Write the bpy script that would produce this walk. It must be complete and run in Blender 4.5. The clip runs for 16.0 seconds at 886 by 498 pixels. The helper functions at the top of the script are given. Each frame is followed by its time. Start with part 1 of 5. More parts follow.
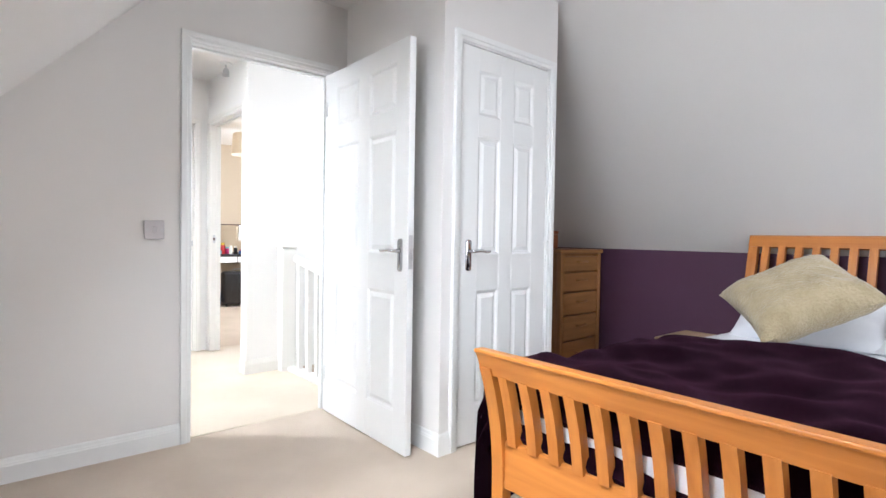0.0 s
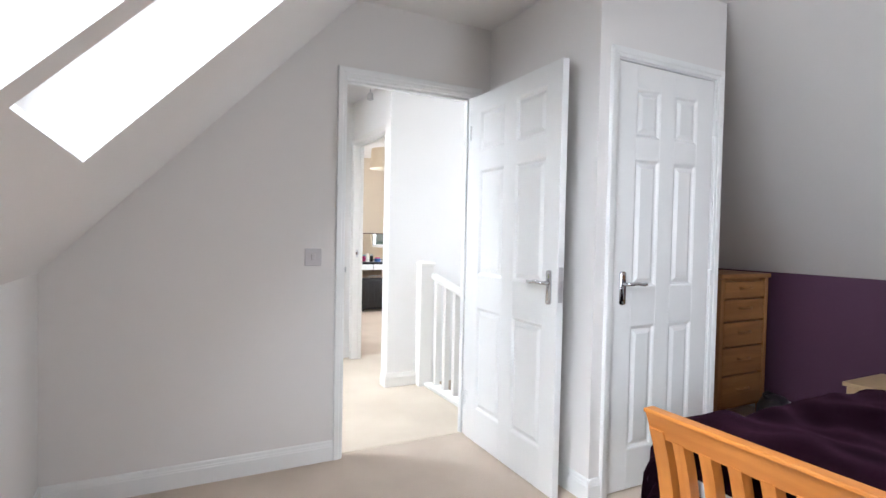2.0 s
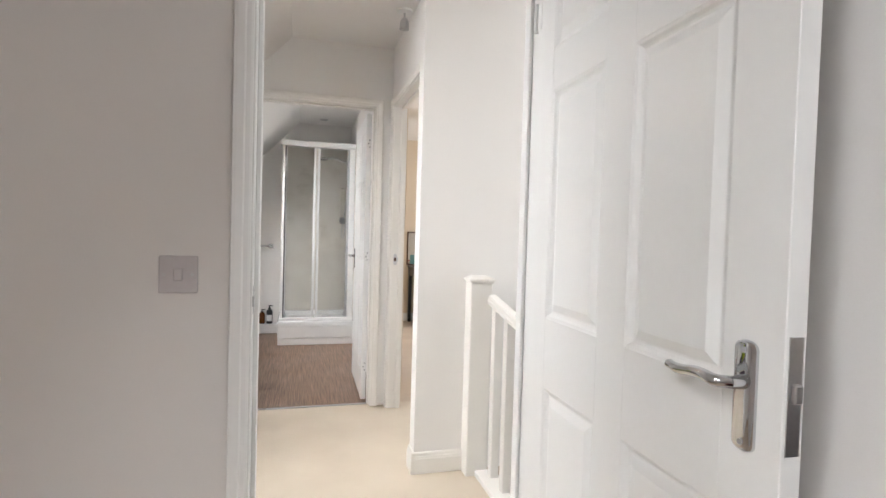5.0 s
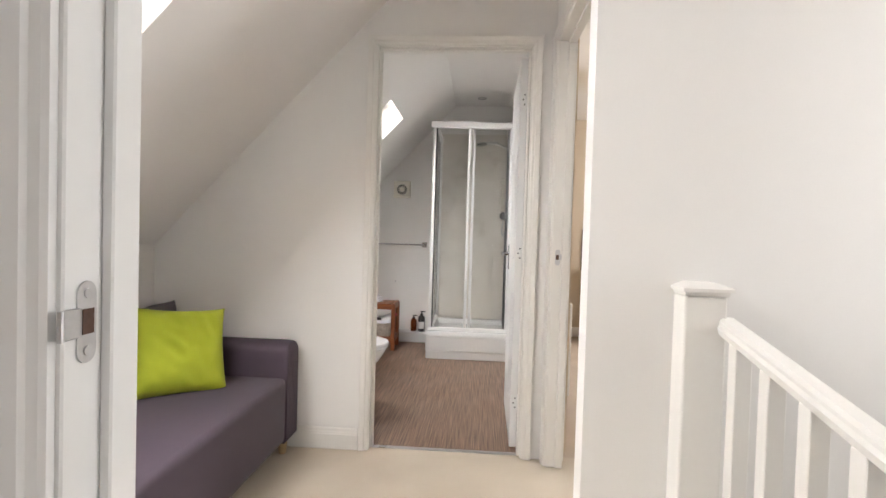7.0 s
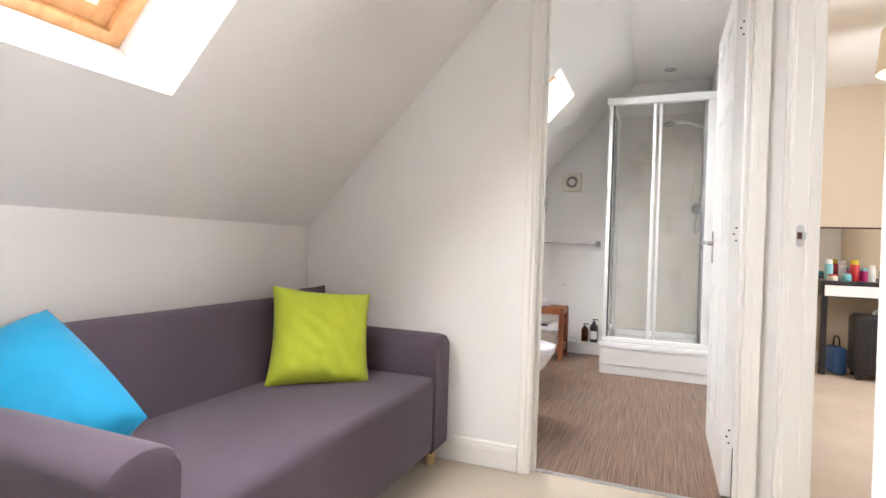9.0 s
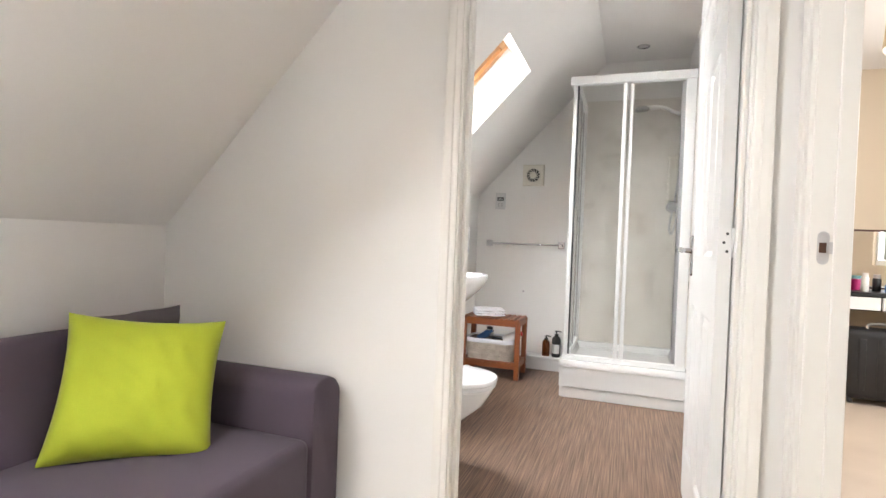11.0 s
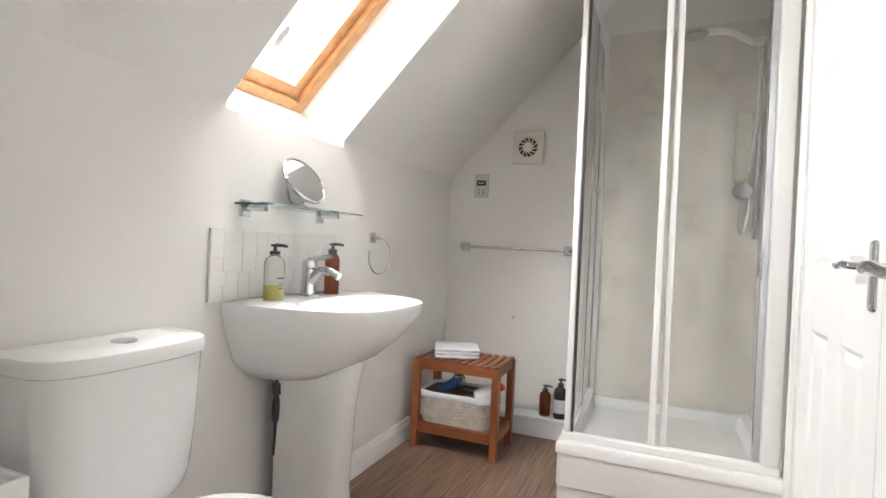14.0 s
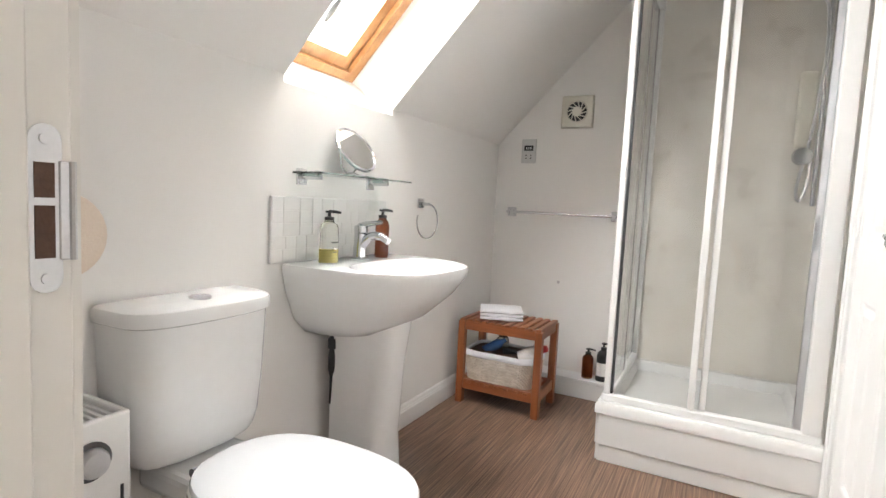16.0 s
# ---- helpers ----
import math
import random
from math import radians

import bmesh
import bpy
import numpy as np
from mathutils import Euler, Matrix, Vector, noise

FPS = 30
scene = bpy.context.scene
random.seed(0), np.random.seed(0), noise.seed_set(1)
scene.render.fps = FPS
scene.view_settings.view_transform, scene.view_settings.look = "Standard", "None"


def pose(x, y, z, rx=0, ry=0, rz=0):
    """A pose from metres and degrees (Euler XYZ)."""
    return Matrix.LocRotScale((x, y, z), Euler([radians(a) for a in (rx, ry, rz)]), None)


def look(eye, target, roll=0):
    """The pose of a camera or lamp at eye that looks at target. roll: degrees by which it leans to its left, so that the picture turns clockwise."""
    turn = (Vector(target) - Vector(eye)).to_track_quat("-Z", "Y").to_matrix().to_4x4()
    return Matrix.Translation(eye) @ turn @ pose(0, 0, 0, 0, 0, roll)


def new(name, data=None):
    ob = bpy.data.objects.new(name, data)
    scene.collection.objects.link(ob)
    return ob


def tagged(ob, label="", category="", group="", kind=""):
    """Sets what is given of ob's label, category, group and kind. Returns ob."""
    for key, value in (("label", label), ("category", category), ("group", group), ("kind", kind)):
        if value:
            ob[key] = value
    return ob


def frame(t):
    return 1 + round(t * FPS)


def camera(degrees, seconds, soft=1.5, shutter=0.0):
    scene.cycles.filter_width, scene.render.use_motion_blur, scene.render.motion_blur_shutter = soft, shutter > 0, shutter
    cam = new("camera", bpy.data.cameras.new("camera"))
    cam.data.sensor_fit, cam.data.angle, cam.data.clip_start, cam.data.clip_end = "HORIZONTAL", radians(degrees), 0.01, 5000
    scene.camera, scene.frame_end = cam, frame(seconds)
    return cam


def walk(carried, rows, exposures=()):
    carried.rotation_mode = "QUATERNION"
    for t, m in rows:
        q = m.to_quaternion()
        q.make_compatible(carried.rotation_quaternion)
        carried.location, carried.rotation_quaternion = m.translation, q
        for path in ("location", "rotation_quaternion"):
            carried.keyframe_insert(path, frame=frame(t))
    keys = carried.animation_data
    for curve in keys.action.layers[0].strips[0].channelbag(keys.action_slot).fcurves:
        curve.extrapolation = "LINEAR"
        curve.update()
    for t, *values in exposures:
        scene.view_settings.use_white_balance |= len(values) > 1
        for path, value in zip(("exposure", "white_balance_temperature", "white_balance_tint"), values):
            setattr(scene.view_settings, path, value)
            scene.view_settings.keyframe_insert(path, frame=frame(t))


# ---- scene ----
cam = camera(80.5, 16.0)


PATH = [
    (0, (-0.723, -2.814, 1.054), (0.571, -1.29, 1.007), 0.9),
    (0.5, (-0.719, -2.818, 1.127), (0.437, -1.188, 1.074), 0.9),
    (1, (-0.737, -2.812, 1.168), (0.318, -1.113, 1.114), 1.0),
    (1.5, (-0.741, -2.784, 1.171), (0.239, -1.041, 1.123), 1.1),
    (2, (-0.784, -2.677, 1.194), (0.129, -0.898, 1.139), 1.2),
    (2.5, (-0.768, -2.543, 1.203), (0.073, -0.729, 1.15), 1.2),
    (3, (-0.693, -2.34, 1.24), (0.081, -0.497, 1.168), 0.8),
    (3.5, (-0.556, -2.117, 1.19), (0.149, -0.246, 1.135), 0.6),
    (3.7, (-0.459, -2.046, 1.189), (0.202, -0.16, 1.136), 0.9),
    (5.8, (0.332, -0.92, 1.156), (0.71, 1.042, 1.094), 1.5),
    (6, (0.36, -0.824, 1.143), (0.664, 1.152, 1.08), 1.5),
    (6.5, (0.388, -0.632, 1.113), (0.483, 1.365, 1.053), 1.7),
    (7, (0.366, -0.425, 1.088), (0.233, 1.57, 1.036), 1.7),
    (7.5, (0.392, -0.254, 1.035), (-0.003, 1.706, 1.003), 1.6),
    (8, (0.387, -0.15, 0.957), (-0.237, 1.75, 0.938), 1.5),
    (8.2, (0.365, -0.094, 0.909), (-0.329, 1.782, 0.901), 1.5),
    (10.3, (0.274, 0.274, 0.981), (-0.494, 2.12, 0.954), 1.9),
    (10.5, (0.321, 0.384, 0.973), (-0.413, 2.244, 0.952), 2.0),
    (11, (0.332, 0.671, 0.982), (-0.34, 2.555, 0.953), 2.2),
    (11.5, (0.321, 0.995, 1.014), (-0.349, 2.879, 0.977), 2.1),
    (12, (0.282, 1.32, 1.027), (-0.395, 3.202, 0.994), 2.3),
    (12.5, (0.269, 1.611, 1.026), (-0.416, 3.49, 0.99), 2.3),
    (13, (0.3, 1.82, 1.022), (-0.397, 3.695, 0.996), 2.4),
    (13.5, (0.29, 1.989, 1.03), (-0.425, 3.856, 1.009), 2.4),
    (14, (0.27, 2.075, 0.992), (-0.498, 3.922, 0.974), 2.5),
    (14.5, (0.261, 2.096, 0.97), (-0.603, 3.899, 0.944), 2.6),
    (15, (0.281, 2.107, 0.951), (-0.686, 3.857, 0.901), 2.5),
    (15.5, (0.29, 2.091, 0.948), (-0.706, 3.822, 0.834), 2.7),
    (16, (0.312, 2.016, 1.009), (-0.616, 3.779, 0.838), 2.8),
]
EXPOSURES = [(0, 0.3, 5700, 8), (1.0, 0.15, 5650, 8), (2.0, 0.04, 5650, 8.5), (3.0, -0.06, 5700, 9), (3.7, -0.12, 5800, 9), (6.0, -0.48, 6400, 11), (7.5, -0.26, 6400, 11), (8.2, -0.02, 6250, 11.5), (10.5, 0.11, 6200, 10.5), (11.5, 0.12, 6350, 10), (12.0, 0.05, 6350, 10), (13.0, -0.36, 6300, 10), (14.5, -0.05, 6350, 10), (16.0, -0.05, 6400, 10)]
walk(cam, [(t, look(eye, target, roll)) for t, eye, target, roll in PATH], EXPOSURES)


# ---- light ----
SUN_AZ, SUN_EL = 250.0, 48.0
world = bpy.data.worlds.new("sky_world")
scene.world = world
world.use_nodes = True
_wn = world.node_tree.nodes
_sky = _wn.new("ShaderNodeTexSky")
_sky.sky_type, _sky.sun_disc = "NISHITA", False
_sky.sun_elevation, _sky.sun_rotation = radians(SUN_EL), radians(SUN_AZ)
world.node_tree.links.new(_sky.outputs[0], _wn["Background"].inputs[0])
_wn["Background"].inputs[1].default_value = 0.12

sun = new("sun", bpy.data.lights.new("sun", "SUN"))
sun.data.energy, sun.data.angle, sun.data.color = 1.2, radians(12), (1.0, 0.95, 0.88)
sun.matrix_world = look((0, 0, 10), (10 * math.sin(radians(SUN_AZ)) * -math.cos(radians(SUN_EL)), 10 * math.cos(radians(SUN_AZ)) * -math.cos(radians(SUN_EL)), 10 - 10 * math.sin(radians(SUN_EL))))


def window_lamp(name, eye, target, w, h, watts, color=(1.0, 0.98, 0.96)):
    """Daylight in a window's opening."""
    ob = new(name, bpy.data.lights.new(name, "AREA"))
    ob.data.shape, ob.data.size, ob.data.size_y, ob.data.energy, ob.data.color = "RECTANGLE", w, h, watts, color
    ob.matrix_world = look(eye, target)
    return ob


# ---- materials ----
def node_mat(name, rough=0.6, metal=0.0):
    m = bpy.data.materials.new(name)
    m.use_nodes = True
    b = m.node_tree.nodes["Principled BSDF"]
    b.inputs["Roughness"].default_value, b.inputs["Metallic"].default_value = rough, metal
    return m, m.node_tree.nodes, m.node_tree.links, b


def mottled(name, c1, c2, rough=0.6, scale=4.0, fine=120.0, bump=0.08, metal=0.0, stretch=(1, 1, 1), rough_var=0.08, dist=0.002, sheen=0.0, per_piece=0.0):
    """Two tones mixed by a broad and a fine noise, with fine relief and uneven gloss."""
    m, n, l, b = node_mat(name, rough, metal)
    tc = n.new("ShaderNodeTexCoord")
    mp = n.new("ShaderNodeMapping")
    mp.inputs["Scale"].default_value = stretch
    l.new(tc.outputs["Object"], mp.inputs[0])
    broad, grain = n.new("ShaderNodeTexNoise"), n.new("ShaderNodeTexNoise")
    broad.inputs["Scale"].default_value, grain.inputs["Scale"].default_value = scale, fine
    broad.inputs["Detail"].default_value, grain.inputs["Detail"].default_value = 4, 3
    l.new(mp.outputs[0], broad.inputs["Vector"]), l.new(mp.outputs[0], grain.inputs["Vector"])
    add = n.new("ShaderNodeMath")
    add.operation = "MULTIPLY_ADD"
    l.new(grain.outputs[0], add.inputs[0])
    add.inputs[1].default_value = 0.45
    l.new(broad.outputs[0], add.inputs[2])
    src = add.outputs[0]
    if per_piece:
        info, mad = n.new("ShaderNodeObjectInfo"), n.new("ShaderNodeMath")
        mad.operation = "MULTIPLY_ADD"
        l.new(info.outputs["Random"], mad.inputs[0])
        mad.inputs[1].default_value = per_piece
        l.new(src, mad.inputs[2])
        src = mad.outputs[0]
    ramp = n.new("ShaderNodeValToRGB")
    ramp.color_ramp.elements[0].position, ramp.color_ramp.elements[1].position = 0.42, 1.02 + per_piece
    ramp.color_ramp.elements[0].color, ramp.color_ramp.elements[1].color = (*c1, 1), (*c2, 1)
    l.new(src, ramp.inputs[0]), l.new(ramp.outputs[0], b.inputs["Base Color"])
    rr = n.new("ShaderNodeMapRange")
    rr.inputs["To Min"].default_value, rr.inputs["To Max"].default_value = max(0.02, rough - rough_var), rough + rough_var
    l.new(broad.outputs[0], rr.inputs[0]), l.new(rr.outputs[0], b.inputs["Roughness"])
    if bump:
        bp = n.new("ShaderNodeBump")
        bp.inputs["Strength"].default_value, bp.inputs["Distance"].default_value = bump, dist
        l.new(grain.outputs[0], bp.inputs["Height"]), l.new(bp.outputs[0], b.inputs["Normal"])
    if sheen:
        b.inputs["Sheen Weight"].default_value = sheen
        b.inputs["Sheen Roughness"].default_value = 0.4
    return m


def wood(name, dark, light, scale=(2.0, 30.0, 30.0), rough=0.4, knots=True, per_piece=0.1):
    """Wood with its grain along the axis of the smallest scale, and small knots."""
    m, n, l, b = node_mat(name, rough)
    tc, mp = n.new("ShaderNodeTexCoord"), n.new("ShaderNodeMapping")
    mp.inputs["Scale"].default_value = scale
    info = n.new("ShaderNodeObjectInfo")
    l.new(tc.outputs["Object"], mp.inputs[0])
    cmb = n.new("ShaderNodeVectorMath")
    cmb.operation = "ADD"
    l.new(mp.outputs[0], cmb.inputs[0])
    sc = n.new("ShaderNodeMath")
    sc.operation = "MULTIPLY"
    sc.inputs[1].default_value = 17.0
    l.new(info.outputs["Random"], sc.inputs[0]), l.new(sc.outputs[0], cmb.inputs[1])
    g = n.new("ShaderNodeTexNoise")
    g.inputs["Scale"].default_value, g.inputs["Detail"].default_value, g.inputs["Distortion"].default_value = 1.0, 6, 0.6
    l.new(cmb.outputs[0], g.inputs["Vector"])
    mad = n.new("ShaderNodeMath")
    mad.operation = "MULTIPLY_ADD"
    mad.inputs[1].default_value = per_piece
    l.new(info.outputs["Random"], mad.inputs[0]), l.new(g.outputs[0], mad.inputs[2])
    ramp = n.new("ShaderNodeValToRGB")
    ramp.color_ramp.elements[0].position, ramp.color_ramp.elements[1].position = 0.3, 0.75
    ramp.color_ramp.elements[0].color, ramp.color_ramp.elements[1].color = (*dark, 1), (*light, 1)
    l.new(mad.outputs[0], ramp.inputs[0])
    col = ramp.outputs[0]
    if knots:
        v = n.new("ShaderNodeTexVoronoi")
        v.inputs["Scale"].default_value = 3.1
        l.new(tc.outputs["Object"], v.inputs["Vector"])
        kr = n.new("ShaderNodeValToRGB")
        kr.color_ramp.elements[0].position, kr.color_ramp.elements[1].position = 0.03, 0.09
        kr.color_ramp.elements[0].color, kr.color_ramp.elements[1].color = (1, 1, 1, 1), (0, 0, 0, 1)
        l.new(v.outputs["Distance"], kr.inputs[0])
        mix = n.new("ShaderNodeMix")
        mix.data_type = "RGBA"
        l.new(kr.outputs[0], mix.inputs["Factor"]), l.new(col, mix.inputs["A"])
        mix.inputs["B"].default_value = (*[c * 0.45 for c in dark], 1)
        col = mix.outputs["Result"]
    l.new(col, b.inputs["Base Color"])
    bp = n.new("ShaderNodeBump")
    bp.inputs["Strength"].default_value, bp.inputs["Distance"].default_value = 0.15, 0.001
    l.new(g.outputs[0], bp.inputs["Height"]), l.new(bp.outputs[0], b.inputs["Normal"])
    return m


def glass_mat(name, tint=(0.97, 0.99, 0.98), rough=0.0, ior=1.45):
    m, n, l, b = node_mat(name, rough)
    b.inputs["Base Color"].default_value, b.inputs["IOR"].default_value = (*tint, 1), ior
    b.inputs["Transmission Weight"].default_value = 1.0
    return m


PAINT = mottled("wall_paint_warm_white", (0.735, 0.71, 0.69), (0.775, 0.75, 0.73), 0.75, 1.2, 260, 0.05)
WHITE_WALL = mottled("wall_paint_white", (0.79, 0.775, 0.75), (0.83, 0.815, 0.79), 0.72, 1.3, 260, 0.05)
BEIGE_WALL = mottled("wall_paint_beige", (0.60, 0.50, 0.38), (0.65, 0.55, 0.42), 0.75, 1.2, 260, 0.05)
PURPLE_WALL = mottled("wall_paint_aubergine", (0.075, 0.028, 0.062), (0.095, 0.038, 0.08), 0.7, 1.5, 260, 0.06)
CEIL = mottled("ceiling_paint", (0.78, 0.76, 0.74), (0.82, 0.80, 0.78), 0.8, 1.0, 200, 0.05)
GLOSS = mottled("gloss_white_woodwork", (0.785, 0.785, 0.775), (0.815, 0.815, 0.805), 0.32, 2.0, 60, 0.004, rough_var=0.02)
TRIM = mottled("eggshell_cream_woodwork", (0.765, 0.745, 0.705), (0.795, 0.775, 0.735), 0.38, 2.0, 60, 0.004, rough_var=0.02)
CARPET = mottled("beige_carpet", (0.50, 0.40, 0.31), (0.66, 0.55, 0.44), 0.95, 2.2, 420, 0.9, dist=0.004, rough_var=0.03, sheen=0.15)
CREAM_CARPET = mottled("cream_carpet", (0.58, 0.49, 0.38), (0.72, 0.63, 0.51), 0.95, 2.2, 420, 0.9, dist=0.004, rough_var=0.03, sheen=0.15)
CHROME = mottled("chrome", (0.56, 0.57, 0.59), (0.66, 0.67, 0.69), 0.09, 8, 200, 0.0, metal=1.0, rough_var=0.04)
STEEL = mottled("satin_steel", (0.52, 0.52, 0.53), (0.62, 0.62, 0.63), 0.3, 8, 200, 0.05, metal=1.0)
GLASS = glass_mat("clear_glass")


def streaked_vinyl():
    """Brown vinyl with fine light and dark streaks along one way."""
    m, n, l, b = node_mat("streaked_vinyl", 0.38)
    tc, mp = n.new("ShaderNodeTexCoord"), n.new("ShaderNodeMapping")
    mp.inputs["Rotation"].default_value = (0, 0, radians(4))
    mp.inputs["Scale"].default_value = (190, 3.2, 1)
    l.new(tc.outputs["Object"], mp.inputs[0])
    a, c = n.new("ShaderNodeTexNoise"), n.new("ShaderNodeTexNoise")
    a.inputs["Scale"].default_value, a.inputs["Detail"].default_value = 1.0, 3
    c.inputs["Scale"].default_value = 2.5
    l.new(mp.outputs[0], a.inputs["Vector"]), l.new(tc.outputs["Object"], c.inputs["Vector"])
    ramp = n.new("ShaderNodeValToRGB")
    ramp.color_ramp.elements[0].position, ramp.color_ramp.elements[1].position = 0.34, 0.72
    ramp.color_ramp.elements[0].color, ramp.color_ramp.elements[1].color = (0.088, 0.050, 0.033, 1), (0.32, 0.205, 0.14, 1)
    l.new(a.outputs[0], ramp.inputs[0]), l.new(ramp.outputs[0], b.inputs["Base Color"])
    rr = n.new("ShaderNodeMapRange")
    rr.inputs["To Min"].default_value, rr.inputs["To Max"].default_value = 0.3, 0.5
    l.new(c.outputs[0], rr.inputs[0]), l.new(rr.outputs[0], b.inputs["Roughness"])
    bp = n.new("ShaderNodeBump")
    bp.inputs["Strength"].default_value, bp.inputs["Distance"].default_value = 0.15, 0.001
    l.new(a.outputs[0], bp.inputs["Height"]), l.new(bp.outputs[0], b.inputs["Normal"])
    return m


VINYL = streaked_vinyl()
DARK_WOOD = mottled("dark_timber", (0.05, 0.022, 0.012), (0.10, 0.045, 0.025), 0.6, 30, 200, 0.2)
PINE_TRIM = wood("varnished_pine_trim", (0.48, 0.235, 0.09), (0.66, 0.375, 0.165), (3, 25, 25), 0.35, False)
PINE_Y = wood("honey_pine_along_y", (0.44, 0.145, 0.022), (0.59, 0.225, 0.042), (26, 1.8, 26), 0.36)
PINE_Z = wood("honey_pine_along_z", (0.44, 0.145, 0.022), (0.59, 0.225, 0.042), (26, 26, 1.8), 0.36)
OAK_X = wood("oak_along_x", (0.27, 0.118, 0.036), (0.42, 0.205, 0.07), (1.8, 22, 22), 0.42)
OAK_Z = wood("oak_along_z", (0.27, 0.118, 0.036), (0.42, 0.205, 0.07), (22, 22, 1.8), 0.42)
PALE_WOOD = wood("pale_beech", (0.42, 0.28, 0.14), (0.56, 0.40, 0.22), (2, 22, 22), 0.45, False)
TEAK_X = wood("teak_along_x", (0.17, 0.046, 0.015), (0.31, 0.10, 0.034), (3, 40, 40), 0.42, False)
TEAK_Y = wood("teak_along_y", (0.17, 0.046, 0.015), (0.31, 0.10, 0.034), (40, 3, 40), 0.42, False)
TEAK_Z = wood("teak_along_z", (0.17, 0.046, 0.015), (0.31, 0.10, 0.034), (40, 40, 3), 0.42, False)
VELVET = mottled("aubergine_velvet", (0.003, 0.0008, 0.002), (0.014, 0.004, 0.009), 0.8, 5, 300, 0.4, sheen=0.16, dist=0.003)
VELVET.node_tree.nodes["Principled BSDF"].inputs["Specular IOR Level"].default_value = 0.0
VELVET.node_tree.nodes["Principled BSDF"].inputs["Sheen Tint"].default_value = (0.34, 0.16, 0.26, 1)
LINEN = mottled("white_cotton", (0.74, 0.75, 0.79), (0.82, 0.83, 0.86), 0.85, 6, 300, 0.25, sheen=0.1)
FLEECE = mottled("cream_fleece", (0.38, 0.30, 0.175), (0.56, 0.47, 0.30), 0.95, 9, 90, 0.9, dist=0.01, sheen=0.4)
SOFA_CLOTH = mottled("plum_grey_sofa_cloth", (0.060, 0.041, 0.058), (0.080, 0.057, 0.078), 0.9, 5, 520, 0.5, dist=0.002, sheen=0.12)
LIME = mottled("lime_cushion_cloth", (0.35, 0.41, 0.018), (0.44, 0.50, 0.03), 0.85, 5, 420, 0.35, sheen=0.15)
TEAL = mottled("turquoise_cushion_cloth", (0.002, 0.19, 0.36), (0.006, 0.25, 0.45), 0.85, 5, 420, 0.35, sheen=0.15)
GREY_CLOTH = mottled("grey_cushion_cloth", (0.10, 0.085, 0.095), (0.15, 0.13, 0.14), 0.9, 6, 300, 0.4)
CERAMIC = mottled("white_glazed_ceramic", (0.80, 0.80, 0.79), (0.85, 0.85, 0.845), 0.1, 2, 40, 0.0, rough_var=0.03)
SEAT_PLASTIC = mottled("white_seat_plastic", (0.80, 0.815, 0.83), (0.85, 0.86, 0.875), 0.22, 2, 40, 0.0, rough_var=0.05)
WHITE_PLASTIC = mottled("white_plastic", (0.76, 0.755, 0.74), (0.82, 0.815, 0.80), 0.35, 4, 80, 0.02)
CREAM_PLASTIC = mottled("aged_cream_plastic", (0.68, 0.64, 0.55), (0.75, 0.72, 0.64), 0.42, 4, 80, 0.03)
GREY_PLASTIC = mottled("grey_switch_plate", (0.50, 0.47, 0.48), (0.57, 0.54, 0.55), 0.35, 4, 80, 0.02)
ENAMEL = mottled("white_enamelled_metal", (0.78, 0.775, 0.76), (0.83, 0.825, 0.81), 0.25, 2, 60, 0.02)
BLACK = mottled("black_plastic", (0.010, 0.010, 0.011), (0.022, 0.022, 0.024), 0.38, 6, 200, 0.1)
RUBBER = mottled("dark_grey_rubber", (0.03, 0.03, 0.032), (0.05, 0.05, 0.052), 0.7, 6, 200, 0.1)
SHOWER_WALL = mottled("mottled_shower_panel", (0.64, 0.60, 0.54), (0.77, 0.735, 0.68), 0.3, 7, 45, 0.02, rough_var=0.1)
MIRROR = mottled("mirror_silver", (0.86, 0.87, 0.87), (0.88, 0.89, 0.89), 0.015, 3, 60, 0.0, metal=1.0, rough_var=0.01)
GREEN_GLASS = glass_mat("green_edged_glass", (0.72, 0.90, 0.84))
BROWN_GLASS = glass_mat("amber_bottle", (0.24, 0.055, 0.012), 0.08)
SOAP_GLASS = glass_mat("clear_bottle", (0.96, 0.97, 0.92), 0.02)
SOAP = mottled("yellow_liquid_soap", (0.70, 0.62, 0.16), (0.76, 0.68, 0.22), 0.25, 6, 60, 0.0)
TILE = mottled("pale_mosaic_tile", (0.75, 0.735, 0.715), (0.80, 0.788, 0.77), 0.2, 8, 60, 0.02, per_piece=0.3)
GROUT = mottled("white_grout", (0.77, 0.76, 0.745), (0.81, 0.80, 0.785), 0.85, 20, 200, 0.2)
WICKER = mottled("whitewashed_wicker", (0.44, 0.37, 0.30), (0.70, 0.64, 0.56), 0.8, 30, 200, 0.4, per_piece=0.2)
PAPER = mottled("peach_tissue_paper", (0.74, 0.63, 0.53), (0.80, 0.70, 0.60), 0.95, 20, 300, 0.3)
CARD = mottled("brown_card", (0.22, 0.15, 0.10), (0.30, 0.21, 0.14), 0.9, 20, 200, 0.2)
RED = mottled("red_plastic", (0.45, 0.02, 0.025), (0.55, 0.03, 0.035), 0.4, 8, 100, 0.05)
PINK = mottled("magenta_plastic", (0.45, 0.015, 0.14), (0.55, 0.03, 0.2), 0.4, 8, 100, 0.05)
BLUE = mottled("blue_plastic", (0.03, 0.10, 0.28), (0.05, 0.14, 0.36), 0.45, 8, 100, 0.05)
CYAN = mottled("pale_turquoise_plastic", (0.16, 0.42, 0.46), (0.24, 0.50, 0.54), 0.4, 8, 100, 0.05)
